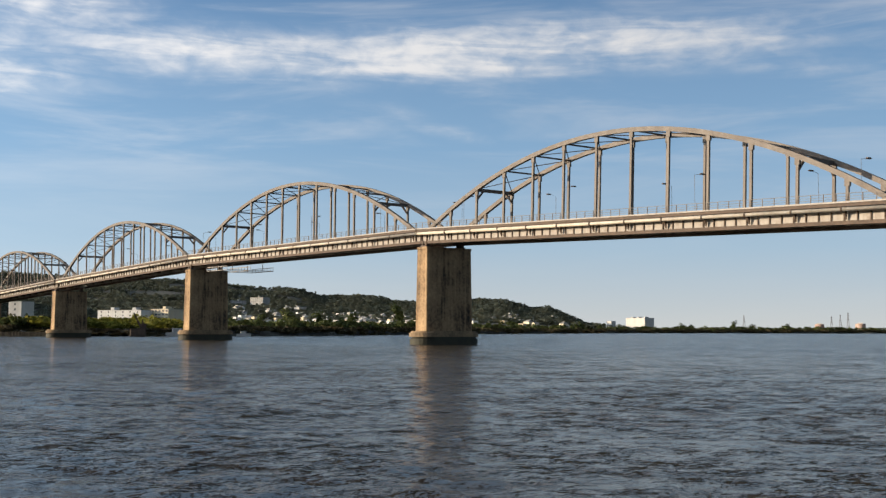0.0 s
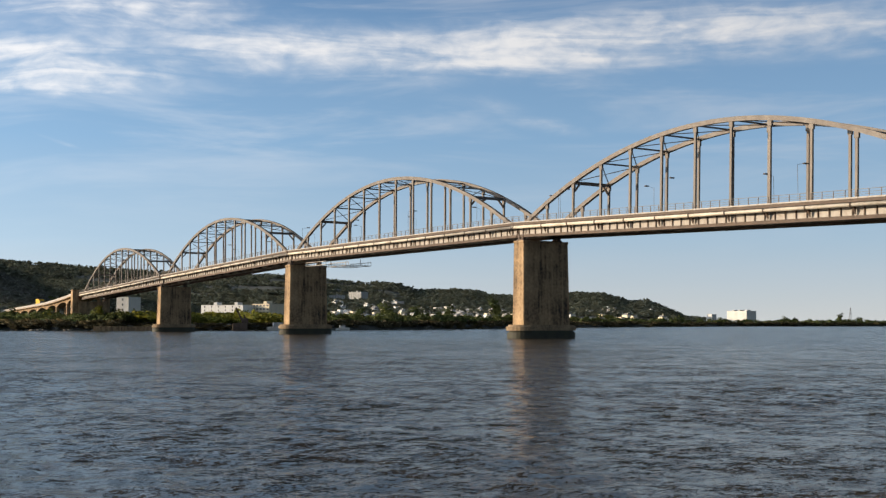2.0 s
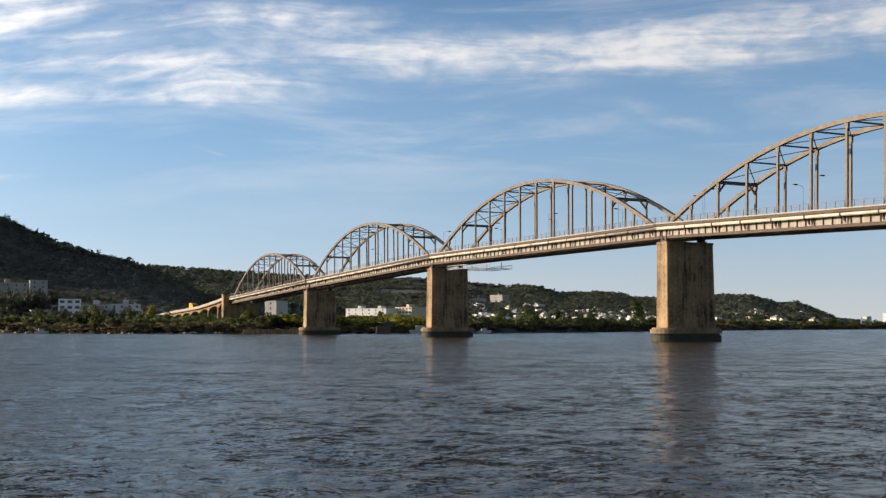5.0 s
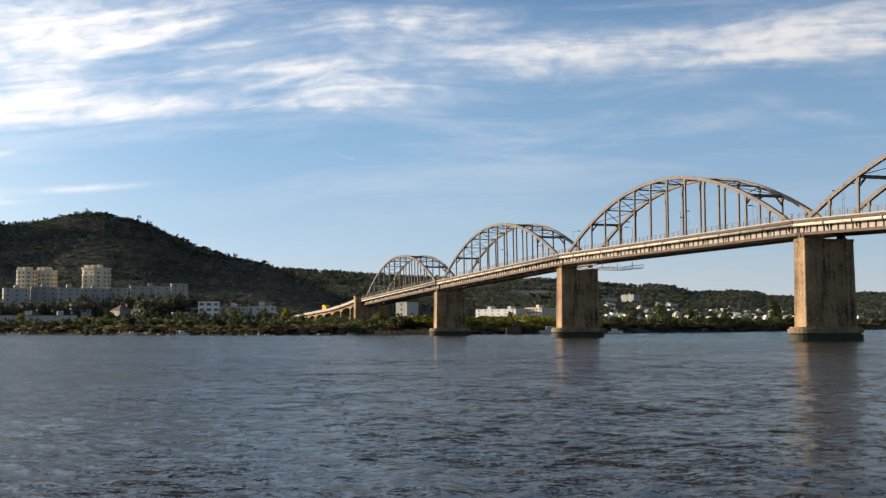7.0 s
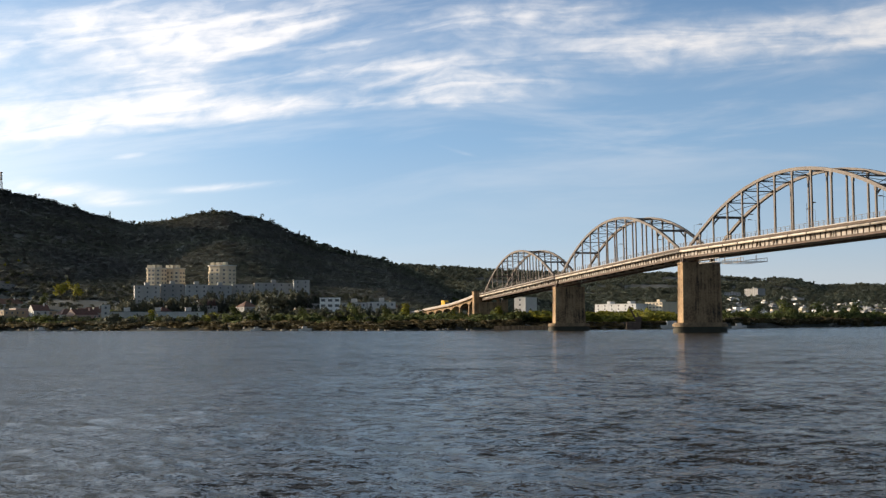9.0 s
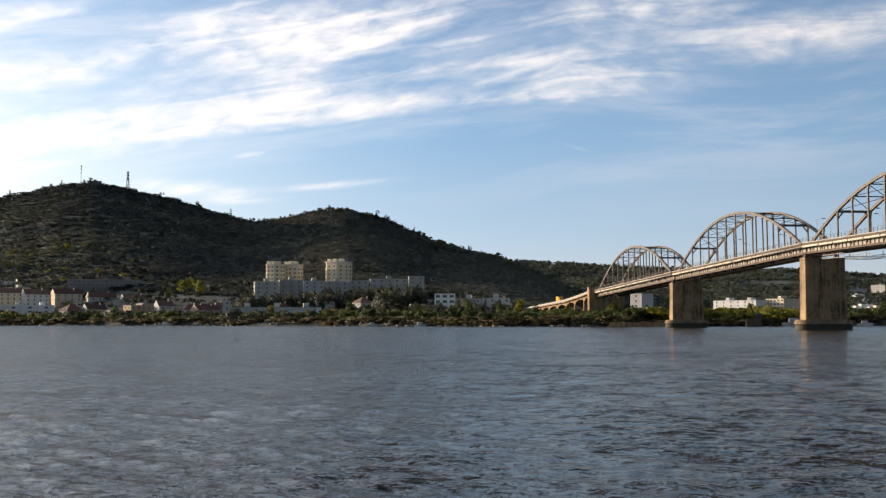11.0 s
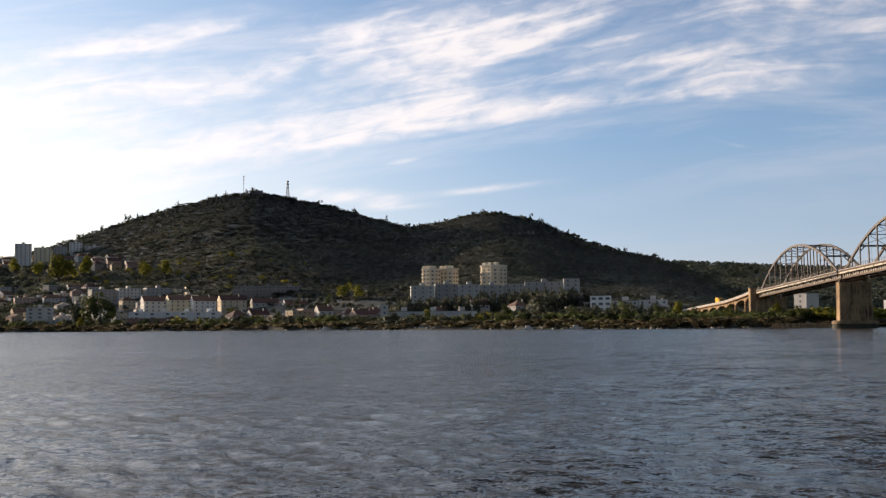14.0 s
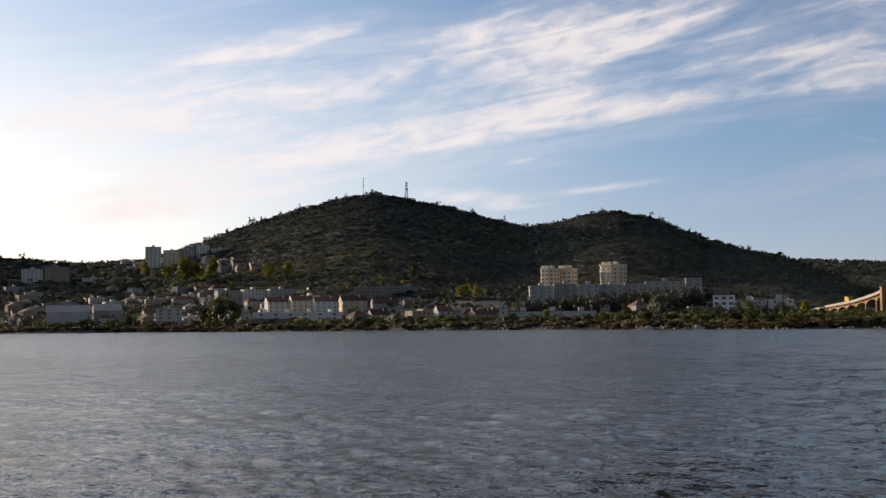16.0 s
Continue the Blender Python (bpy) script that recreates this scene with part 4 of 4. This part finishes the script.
def building(name, label, category, az, d, width, depth, top, wall, roof="flat", roof_mat=None, skew=0.0, storey=3.0, bays=0, size=(1.2, 1.4), group="", balconies=False):
    """A house from its bearing, distance, width, depth and the height of its eaves above the river; windows on the front and the sunny side."""
    root = new(name)
    px, py = polar(az, d)
    ground_z = min(land_at(px, py), top - 2.5)
    h = top - ground_z
    lo = -1.5
    part("wall", boxed(-width / 2, width / 2, 0, depth, lo, h), wall, root)
    if roof == "flat":
        t = 0.25
        b = box(bmesh.new(), -width / 2 - 0.2, width / 2 + 0.2, -0.2, depth + 0.2, h, h + t)
        part("roof", b, roof_mat or GREY, root)
        if width > 14:
            n = max(1, int(width / 16))
            for i in range(n):
                xx = -width / 2 + (i + 0.5) * width / n
                part("stair_head", boxed(xx - 1.6, xx + 1.6, depth * 0.3, depth * 0.7, h + t, h + t + 2.3), wall, root)
    else:
        rise = (depth if roof == "gable" else min(width, depth)) * (0.36 if depth < 14 else 0.24) if roof != "gable_front" else width * 0.22
        o = 0.4
        b = bmesh.new()
        if roof == "gable":
            pts = [(-width / 2 - o, -o, h - 0.1), (width / 2 + o, -o, h - 0.1), (width / 2 + o, depth + o, h - 0.1), (-width / 2 - o, depth + o, h - 0.1), (-width / 2 - o, depth / 2, h + rise), (width / 2 + o, depth / 2, h + rise)]
            faces = [(0, 1, 5, 4), (2, 3, 4, 5), (1, 2, 5), (3, 0, 4), (3, 2, 1, 0)]
        elif roof == "gable_front":
            pts = [(-width / 2 - o, -o, h - 0.1), (width / 2 + o, -o, h - 0.1), (width / 2 + o, depth + o, h - 0.1), (-width / 2 - o, depth + o, h - 0.1), (0, -o, h + rise), (0, depth + o, h + rise)]
            faces = [(0, 4, 5, 3), (4, 1, 2, 5), (0, 1, 4), (2, 3, 5), (3, 2, 1, 0)]
        else:
            k = min(width, depth) * 0.45
            pts = [(-width / 2 - o, -o, h - 0.1), (width / 2 + o, -o, h - 0.1), (width / 2 + o, depth + o, h - 0.1), (-width / 2 - o, depth + o, h - 0.1), (-width / 2 + k, depth / 2, h + rise), (width / 2 - k, depth / 2, h + rise)]
            faces = [(0, 1, 5, 4), (2, 3, 4, 5), (1, 2, 5), (3, 0, 4), (3, 2, 1, 0)]
        vs = [b.verts.new(p) for p in pts]
        for f in faces:
            b.faces.new([vs[i] for i in f])
        bmesh.ops.recalc_face_normals(b, faces=b.faces)
        ends = [f for f in b.faces if len(f.verts) == 3] if roof != "hip" else []
        for f in ends:
            f.material_index = 1
        r = part("roof", b, roof_mat or TILE, root)
        r.data.materials.append(wall)
        if roof != "gable_front" and width > 6:
            part("chimney", boxed(width * 0.22, width * 0.22 + 0.7, depth * 0.35, depth * 0.35 + 0.7, h + rise * 0.4, h + rise + 0.7), wall, r)
    if bays:
        me = WINDOWS[size]
        floors = max(1, int((h - 0.4) / storey))
        for fl in range(floors):
            z = h - 0.7 - size[1] - fl * storey
            if z < 0.4:
                continue
            for i in range(bays):
                part("window", me, None, root).location = (-width / 2 + (i + 0.5) * width / bays, -0.001, z)
                if balconies and i % 3 == 1:
                    part("balcony", boxed(-1.5, 1.5, -1.1, 0.0, -0.15, 0.9), wall, root).location = (-width / 2 + (i + 0.5) * width / bays, -0.01, z - 0.4)
            for k in range(int(depth / 4.5)):
                w = part("window", me, None, root)
                w.location, w.rotation_euler = (-width / 2 - 0.001, (k + 0.5) * depth / int(depth / 4.5), z), (0, 0, -math.pi / 2)
    root.matrix_basis = pose(px, py, ground_z, 0, 0, az + skew)
    return tagged(root, label, category, group)


def high(el, d):
    return EYE + math.tan(radians(el)) * d


def wide(a0, a1, d):
    return radians(abs(a1 - a0)) * d


def tower(az, d, width, top, label):
    """A tall block of flats with chamfered corners, balcony bands and a crown of roof rooms."""
    root = new("apartment_tower")
    px, py = polar(az, d)
    g = land_at(px, py)
    h, r, c = top - g, width / 2, width * 0.24
    ring = [(-r + c, -r), (r - c, -r), (r, -r + c), (r, r - c), (r - c, r), (-r + c, r), (-r, r - c), (-r, -r + c)]

    def prism(b, k, z0, z1):
        lo, hi = [b.verts.new((x * k, y * k, z0)) for x, y in ring], [b.verts.new((x * k, y * k, z1)) for x, y in ring]
        for i in range(8):
            b.faces.new((lo[i], lo[(i + 1) % 8], hi[(i + 1) % 8], hi[i]))
        b.faces.new(hi), b.faces.new(lo[::-1])
        return b
    part("wall", prism(bmesh.new(), 1.0, -1.0, h), CREAM, root)
    floors = int(h / 3.0)
    for f in range(1, floors):
        part("balcony_band", prism(bmesh.new(), 1.045, f * 3.0 - 0.15, f * 3.0 + 0.5), CREAM, root)
    part("roof_parapet", prism(bmesh.new(), 1.09, h - 0.1, h + 0.5), WHITE, root)
    for x, y in ((-r * 0.55, -r * 0.5), (r * 0.1, -r * 0.55), (r * 0.6, -r * 0.4), (0, r * 0.3)):
        part("roof_room", boxed(x - 1.6, x + 1.6, y - 1.6, y + 1.6, h + 0.5, h + 2.6, bevel=0.1), CREAM, root)
    me = WINDOWS[(1.6, 1.4)]
    for i in range(8):
        p, q = Vector((*ring[i], 0)), Vector((*ring[(i + 1) % 8], 0))
        nrm = Vector(((q - p).y, -(q - p).x, 0)).normalized()
        turn = math.atan2(nrm.x, -nrm.y)
        if nrm.y > 0.3:
            continue
        n = 2 if (q - p).length > width * 0.4 else 1
        for f in range(floors):
            for k in range(n):
                w = part("window", me, None, root)
                w.location = p.lerp(q, (k + 0.5) / n) + Vector((0, 0, f * 3.0 + 0.85)) + nrm * 0.002
                w.rotation_euler = (0, 0, turn)
    root.matrix_basis = pose(px, py, g, 0, 0, az - 38)
    return tagged(root, label, "apartment tower", "towers of flats above the river")


tower(38.76, 865, 13.0, high(2.78, 865), "cream octagonal tower of flats, sunlit on one side")
tower(37.88, 872, 13.0, high(2.78, 872), "cream octagonal tower of flats, sunlit on one side")
tower(35.6, 865, 18.0, high(2.92, 865), "broader cream tower of flats with roof rooms")

FLATS = "long pale block of flats with rows of windows"
for a0, a1, d, el_top, wall, skew in ((38.6, 39.8, 800, 1.94, PALEGREY, 4), (37.4, 38.57, 806, 2.02, GREY, 4), (36.3, 37.37, 800, 1.99, PALEGREY, 4), (35.1, 36.27, 800, 1.95, GREY, 4), (34.08, 35.07, 805, 2.0, PALEGREY, 4),
                                      (32.1, 34.02, 800, 2.08, GREY, 3), (31.28, 32.07, 790, 2.22, PALEGREY, 3)):
    w = wide(a0, a1, d)
    building("apartment_block", FLATS, "apartment block", (a0 + a1) / 2, d, w, 12, high(el_top, d), wall, bays=int(w / 4.6), size=(1.2, 1.4), skew=skew, group="row of flats")
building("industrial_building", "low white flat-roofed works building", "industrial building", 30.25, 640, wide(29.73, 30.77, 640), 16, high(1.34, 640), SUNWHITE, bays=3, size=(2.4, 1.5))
for a0, a1, t in ((28.4, 29.7, 1.14), (26.95, 28.37, 1.17)):
    building("industrial_building", "long white shed with a band of windows", "industrial building", (a0 + a1) / 2, 650, wide(a0, a1, 650), 14, high(t - 0.06, 650), WHITE, bays=4, size=(1.2, 1.4))
building("sports_hall", "low white-walled hall under a flat grey roof", "hall", 38.7, 640, wide(36.49, 40.95, 640), 26, high(0.66, 640), WHITE, "flat", SLATE)
building("house", "narrow white house with a sunlit end wall", "house", 41.15, 634, wide(40.95, 41.35, 634), 10, high(1.0, 634), WHITE, bays=1)
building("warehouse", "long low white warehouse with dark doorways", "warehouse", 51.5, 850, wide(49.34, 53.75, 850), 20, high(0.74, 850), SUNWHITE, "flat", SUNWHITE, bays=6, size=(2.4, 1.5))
building("shed", "low brick-red shed on the river bank", "shed", 52.4, 815, wide(51.0, 53.9, 815), 8, high(0.24, 815), BRICK, "gable", TILE)
for i, (a0, a1, dd, top_el) in enumerate(((51.85, 53.0, 925, 1.27), (50.68, 51.8, 918, 1.33), (49.5, 50.63, 911, 1.27), (48.0, 49.3, 930, 1.3), (46.4, 47.7, 935, 1.15), (44.9, 46.1, 925, 1.05))):
    building("terraced_house", "pale four-storey terrace under a red tiled roof", "house", (a0 + a1) / 2, dd, wide(a0, a1, dd), 12, high(top_el, dd), (WHITE, CREAM, WHITE, CREAM, PALEGREY, WHITE)[i], "gable", TILE, skew=15, bays=4, group="red-roofed terrace")
building("house", "white house with dark window bands", "house", 57.8, 930, wide(57.19, 58.43, 930), 12, high(0.98, 930), WHITE, bays=3, size=(2.4, 1.5))
building("warehouse", "large pale grey warehouse with a sheet roof", "warehouse", 62.5, 1010, wide(61.4, 63.43, 1010), 24, high(0.86, 1010), WHITE, "gable", SLATE)
building("warehouse", "large dark grey warehouse with a sheet roof", "warehouse", 60.7, 1015, wide(60.06, 61.35, 1015), 24, high(0.92, 1015), GREY, "gable", SLATE)
building("apartment_block", "long dark block with a pale roof edge", "apartment block", 47.0, 1005, wide(45.3, 48.74, 1005), 13, high(2.0, 1005), DARKWALL, bays=16, size=(2.4, 1.5))
# Pale walls stand in for the haze over these shaded fronts.
for a0, a1, t, wl in ((58.2, 58.96, 4.02, WHITE), (57.3, 58.1, 3.85, CREAM), (56.6, 57.2, 3.9, PALEGREY), (55.9, 56.5, 4.12, SUNWHITE), (54.9, 55.8, 3.95, WHITE), (54.0, 54.8, 3.85, SUNWHITE)):
    building("apartment_block", "tall block of flats on the hillside in haze-paled wall colours", "apartment block", (a0 + a1) / 2, 1530, wide(a0, a1, 1530), 14, high(t, 1530), wl, bays=4, size=(1.6, 1.4), group="flats on the hillside")
for a0, a1, t, wl in ((63.7, 64.65, 2.9, WHITE), (62.5, 63.6, 3.0, PINK), (62.6, 64.4, 2.4, GREY), (60.9, 61.9, 2.5, WHITE)):
    building("apartment_block", "pale blocks of flats among trees", "apartment block", (a0 + a1) / 2, 1480, wide(a0, a1, 1480), 14, high(t, 1480), wl, bays=5, size=(1.6, 1.4))
for a0, a1, t, wl in ((54.3, 55.47, 1.85, GREY), (53.1, 54.2, 1.9, WHITE), (51.6, 52.9, 1.92, GREY), (50.2, 51.5, 1.86, CREAM), (48.9, 50.0, 2.0, GREY)):
    building("apartment_block", "pale flats with a crowded roof line", "apartment block", (a0 + a1) / 2, 1110, wide(a0, a1, 1110), 12, high(t, 1110), wl, bays=6, skew=18)
building("apartment_block", "tall white slab block behind the bridge", "apartment block", 20.66, 690, wide(20.34, 20.99, 690), 14, high(1.3, 690), WHITE, skew=-30, bays=1)
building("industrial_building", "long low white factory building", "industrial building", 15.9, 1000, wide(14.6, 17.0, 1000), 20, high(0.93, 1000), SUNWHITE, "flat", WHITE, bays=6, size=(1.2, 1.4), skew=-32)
building("industrial_building", "cream factory end with tall windows", "industrial building", 14.0, 1000, wide(13.4, 14.5, 1000), 20, high(1.0, 1000), CREAM, bays=5, size=(2.4, 1.5), skew=-40)
building("hillside_palace", "large grey-white building on the wooded hill", "building", 9.3, 2050, wide(8.95, 9.75, 2050), 20, high(1.62, 2050), GREY, bays=6, size=(1.6, 1.4), skew=-38)
building("hillside_palace", "grey wing of the building on the hill", "building", 10.2, 2060, wide(9.8, 10.6, 2060), 18, high(1.45, 2060), GREY, bays=6, size=(1.6, 1.4))
building("industrial_building", "long white hall above the small houses", "industrial building", 7.7, 1900, wide(7.0, 8.3, 1900), 20, high(1.15, 1900), WHITE, skew=-38)
building("industrial_building", "large white factory catching the sun on the plain", "industrial building", -9.7, 2500, wide(-9.05, -10.3, 2500), 30, high(0.66, 2500), WHITE, skew=-42)
building("industrial_building", "small white silo house by the factory", "industrial building", -8.4, 2450, wide(-8.26, -8.58, 2450), 14, high(0.5, 2450), WHITE, skew=-42)

# small houses of the town and of the villages, each a thing of its own
rng = np.random.RandomState(23)
WALLS = [WHITE, PALEGREY, GREY, CREAM, PALEGREY, OCHRE, WHITE, PINK]
NAMES = {PALEGREY: "pale grey", SUNWHITE: "bright white", WHITE: "white", CREAM: "cream", GREY: "grey", OCHRE: "ochre", PINK: "faded pink"}
LOTS = []
for a, k in [(a, k) for k in (75, 120, 165, 215, 265) for a in np.arange(42.0, 65.5, 1.0) if a > 47 or k < 130]:
    LOTS.append((a + rng.uniform(-0.35, 0.35), float(shore_d(a)) + k + rng.uniform(-14, 14), rng.uniform(9, 17), rng.uniform(5.0, 9.5), "town"))
for i in range(16):
    LOTS.append((rng.uniform(26, 44), rng.uniform(690, 760), rng.uniform(8, 14), rng.uniform(5, 7.5), "town"))
for i in range(34):
    a = rng.uniform(53.4, 60.0)
    LOTS.append((a, float(shore_d(a)) + uphill(a, rng.uniform(2.75, 3.1)), rng.uniform(10, 20), rng.uniform(6, 9), "town"))
for i in range(40):
    a = rng.uniform(55.0, 65.0)
    LOTS.append((a, float(shore_d(a)) + uphill(a, rng.uniform(0.9, 1.7)), rng.uniform(10, 22), rng.uniform(5, 9), "town"))
for i in range(150):
    LOTS.append((rng.uniform(1.0, 10.5), rng.uniform(1250, 1850), rng.uniform(4.5, 10), rng.uniform(3.5, 6.5), "village"))
for i in range(40):
    LOTS.append((rng.uniform(-7.5, 2), rng.uniform(1450, 2000), rng.uniform(5, 16), rng.uniform(3.0, 5.0), "village"))
for a, d, w, h, where in LOTS:
    if d < float(shore_d(a)) + 55 or (44.7 < a < 54 and d < 945 and d > 838) or (49 < a < 54 and d < 880) or (where == "town" and rng.rand() < 0.1):
        continue
    px, py = polar(a, d)
    wl = WALLS[rng.randint(len(WALLS))] if where == "town" else (SUNWHITE, WHITE, PALEGREY, CREAM)[rng.randint(4)]
    rf = ("gable", "hip", "flat", "gable_front", "flat", "flat")[rng.randint(6)]
    building("house", "%s house with %s roof %s" % (NAMES[wl], "a flat" if rf == "flat" else "a red tiled" if where == "town" else "a grey", "in the packed town" if where == "town" else "far off"), "house", a, d, w, rng.uniform(8, 12) if where == "town" else rng.uniform(5, 8),
             land_at(px, py) + h, wl, rf, (GREY if rf == "flat" else SLATE) if where == "village" or rf == "flat" else None, skew=rng.uniform(5, 35) if where == "town" else rng.uniform(-65, -45), bays=int(w / 3.4) if where == "town" else 0, group="houses of the town" if where == "town" else "far houses")


# ---- masts, power plant, small things ----
def lattice_mast(az, d, h, base, label, slim=False):
    root = new("radio_mast")
    px, py = polar(az, d)
    g = land_at(px, py)
    if slim:
        part("pole", bar(bmesh.new(), (0, 0, -1), (0, 0, h), 0.55, sides=6), DARKSTEEL, root)
        for z in (0.55, 0.75, 0.92):
            part("antenna", boxed(-0.7, 0.7, -0.7, 0.7, h * z, h * z + 1.6, bevel=0.1), STEEL, root)
    else:
        for sx, sy in ((1, 1), (1, -1), (-1, 1), (-1, -1)):
            part("leg", bar(bmesh.new(), (sx * base, sy * base, -1), (sx * 0.5, sy * 0.5, h), 0.35), DARKSTEEL, root)
        n = 7
        for i in range(n):
            z0, z1 = h * i / n, h * (i + 1) / n
            r0, r1 = base + (0.5 - base) * i / n, base + (0.5 - base) * (i + 1) / n
            b = bmesh.new()
            for k in range(4):
                c0, c1 = ((1, 1), (1, -1), (-1, -1), (-1, 1))[k], ((1, -1), (-1, -1), (-1, 1), (1, 1))[k]
                bar(b, (c0[0] * r0, c0[1] * r0, z0), (c1[0] * r1, c1[1] * r1, z1), 0.2)
                bar(b, (c0[0] * r1, c0[1] * r1, z1), (c1[0] * r1, c1[1] * r1, z1), 0.2)
            part("bracing", b, DARKSTEEL, root)
        for z in (0.6, 0.78, 0.93):
            part("antenna", boxed(-1.5, 1.5, -1.5, 1.5, h * z, h * z + 1.7, bevel=0.2), STEEL, root)
    root.matrix_basis = pose(px, py, g, 0, 0, az + 20)
    return tagged(root, label, "radio mast")


lattice_mast(46.0, 1640, 27, 2.2, "dark lattice radio mast with antenna clusters")
lattice_mast(48.19, 1645, 27, 1.0, "slim dark antenna pole on the hill top", True)
building("hilltop_building", "low dark building on the hill top", "building", 47.55, 1640, 18, 10, land_at(*polar(47.55, 1640)) + 6, DARKWALL)

for a, h, r in ((-18.45, 22, 16), (-20.3, 24, 17)):
    root = tagged(new("storage_tank"), "pale cylindrical tank far off across the plain", "tank")
    b = bmesh.new()
    bmesh.ops.create_cone(b, cap_ends=True, segments=28, radius1=r, radius2=r * 0.9, depth=h, matrix=Matrix.Translation((0, 0, h / 2)))
    part("shell", b, PINK, root)
    part("rim", boxed(-r * 0.5, r * 0.5, -r * 0.5, r * 0.5, h, h + 3), WHITE, root)
    px, py = polar(a, 3900)
    root.matrix_basis = pose(px, py, land_at(px, py) - 1, 0, 0, a)
for a, h in ((-19.0, 46), (-19.4, 52), (-19.75, 60), (-14.95, 50)):
    lattice_mast(a, 3900, h, 5.0, "far lattice pylon on the hazy horizon")

# derelict loading crane and moored boats by the bank
root = tagged(new("loading_crane"), "dark derelict loading crane at the river bank", "crane")
part("base", boxed(-3, 3, -2, 2, -2, 2.2, bevel=0.2), DARKSTEEL, root)
part("jib", bar(bmesh.new(), (1.5, 0, 2), (-1.8, 0, 8.5), 0.9, 0.7), DARKSTEEL, root)
part("stay", bar(bmesh.new(), (2.5, 0, 2), (1.6, 0, 5.6), 0.5), DARKSTEEL, root)
part("cab", boxed(0.6, 3.2, -1.2, 1.2, 2.2, 4.2, bevel=0.15), DARKSTEEL, root)
px, py = polar(15.0, 466)
root.matrix_basis = pose(px, py, 0.8, 0, 0, 15)


def boat(az, d, size, label, mat):
    root = new("boat")
    b = bmesh.new()
    prev = None
    for i in range(7):
        f = i / 6
        w = 0.95 * math.sin(math.pi * min(1.0, 0.35 + 0.65 * (1 - f))) if f < 1 else 0.05
        x = -2.6 + 5.2 * f
        row = [b.verts.new(p) for p in ((x, -w * 0.55, -0.3), (x, w * 0.55, -0.3), (x, w, 0.75 + 0.25 * f), (x, -w, 0.75 + 0.25 * f))]
        if prev:
            for k in range(4):
                b.faces.new((prev[k], prev[(k + 1) % 4], row[(k + 1) % 4], row[k]))
        else:
            b.faces.new(row[::-1])
        prev = row
    b.faces.new(prev)
    bmesh.ops.recalc_face_normals(b, faces=b.faces)
    part("hull", b, mat, root)
    cabin = part("cabin", boxed(-1.2, 0.8, -0.6, 0.6, 0.7, 1.7, bevel=0.1), WHITE, root)
    part("cabin_window", boxed(0.78, 0.83, -0.45, 0.45, 1.15, 1.55), GLASS, cabin)
    px, py = polar(az, d)
    root.matrix_basis = pose(px, py, 0.05, 0, 0, az + 8) @ Matrix.Diagonal((size, size, size, 1))
    return tagged(root, label, "boat", "moored boats")


for a, off, s, mat in ((13.1, -4, 1.9, WHITE), (12.0, -8, 1.1, WHITE), (44.1, -5, 1.2, WHITE), (42.6, -4, 1.0, GREY), (33.9, -5, 1.0, WHITE), (31.5, -6, 1.1, WHITE), (9.9, -5, 1.2, WHITE)):
    boat(a, float(shore_d(a)) + off, s, "small pale cabin boat moored by the bank", mat)

# quay walls
root = tagged(new("quay"), "low stained concrete quay wall along the water", "quay")
part("wall", boxed(-14, 14, 0, 4, -2, 1.7, bevel=0.1), CONCRETE, root)
px, py = polar(20.2, 452)
root.matrix_basis = pose(px, py, 0, 0, 0, 20)
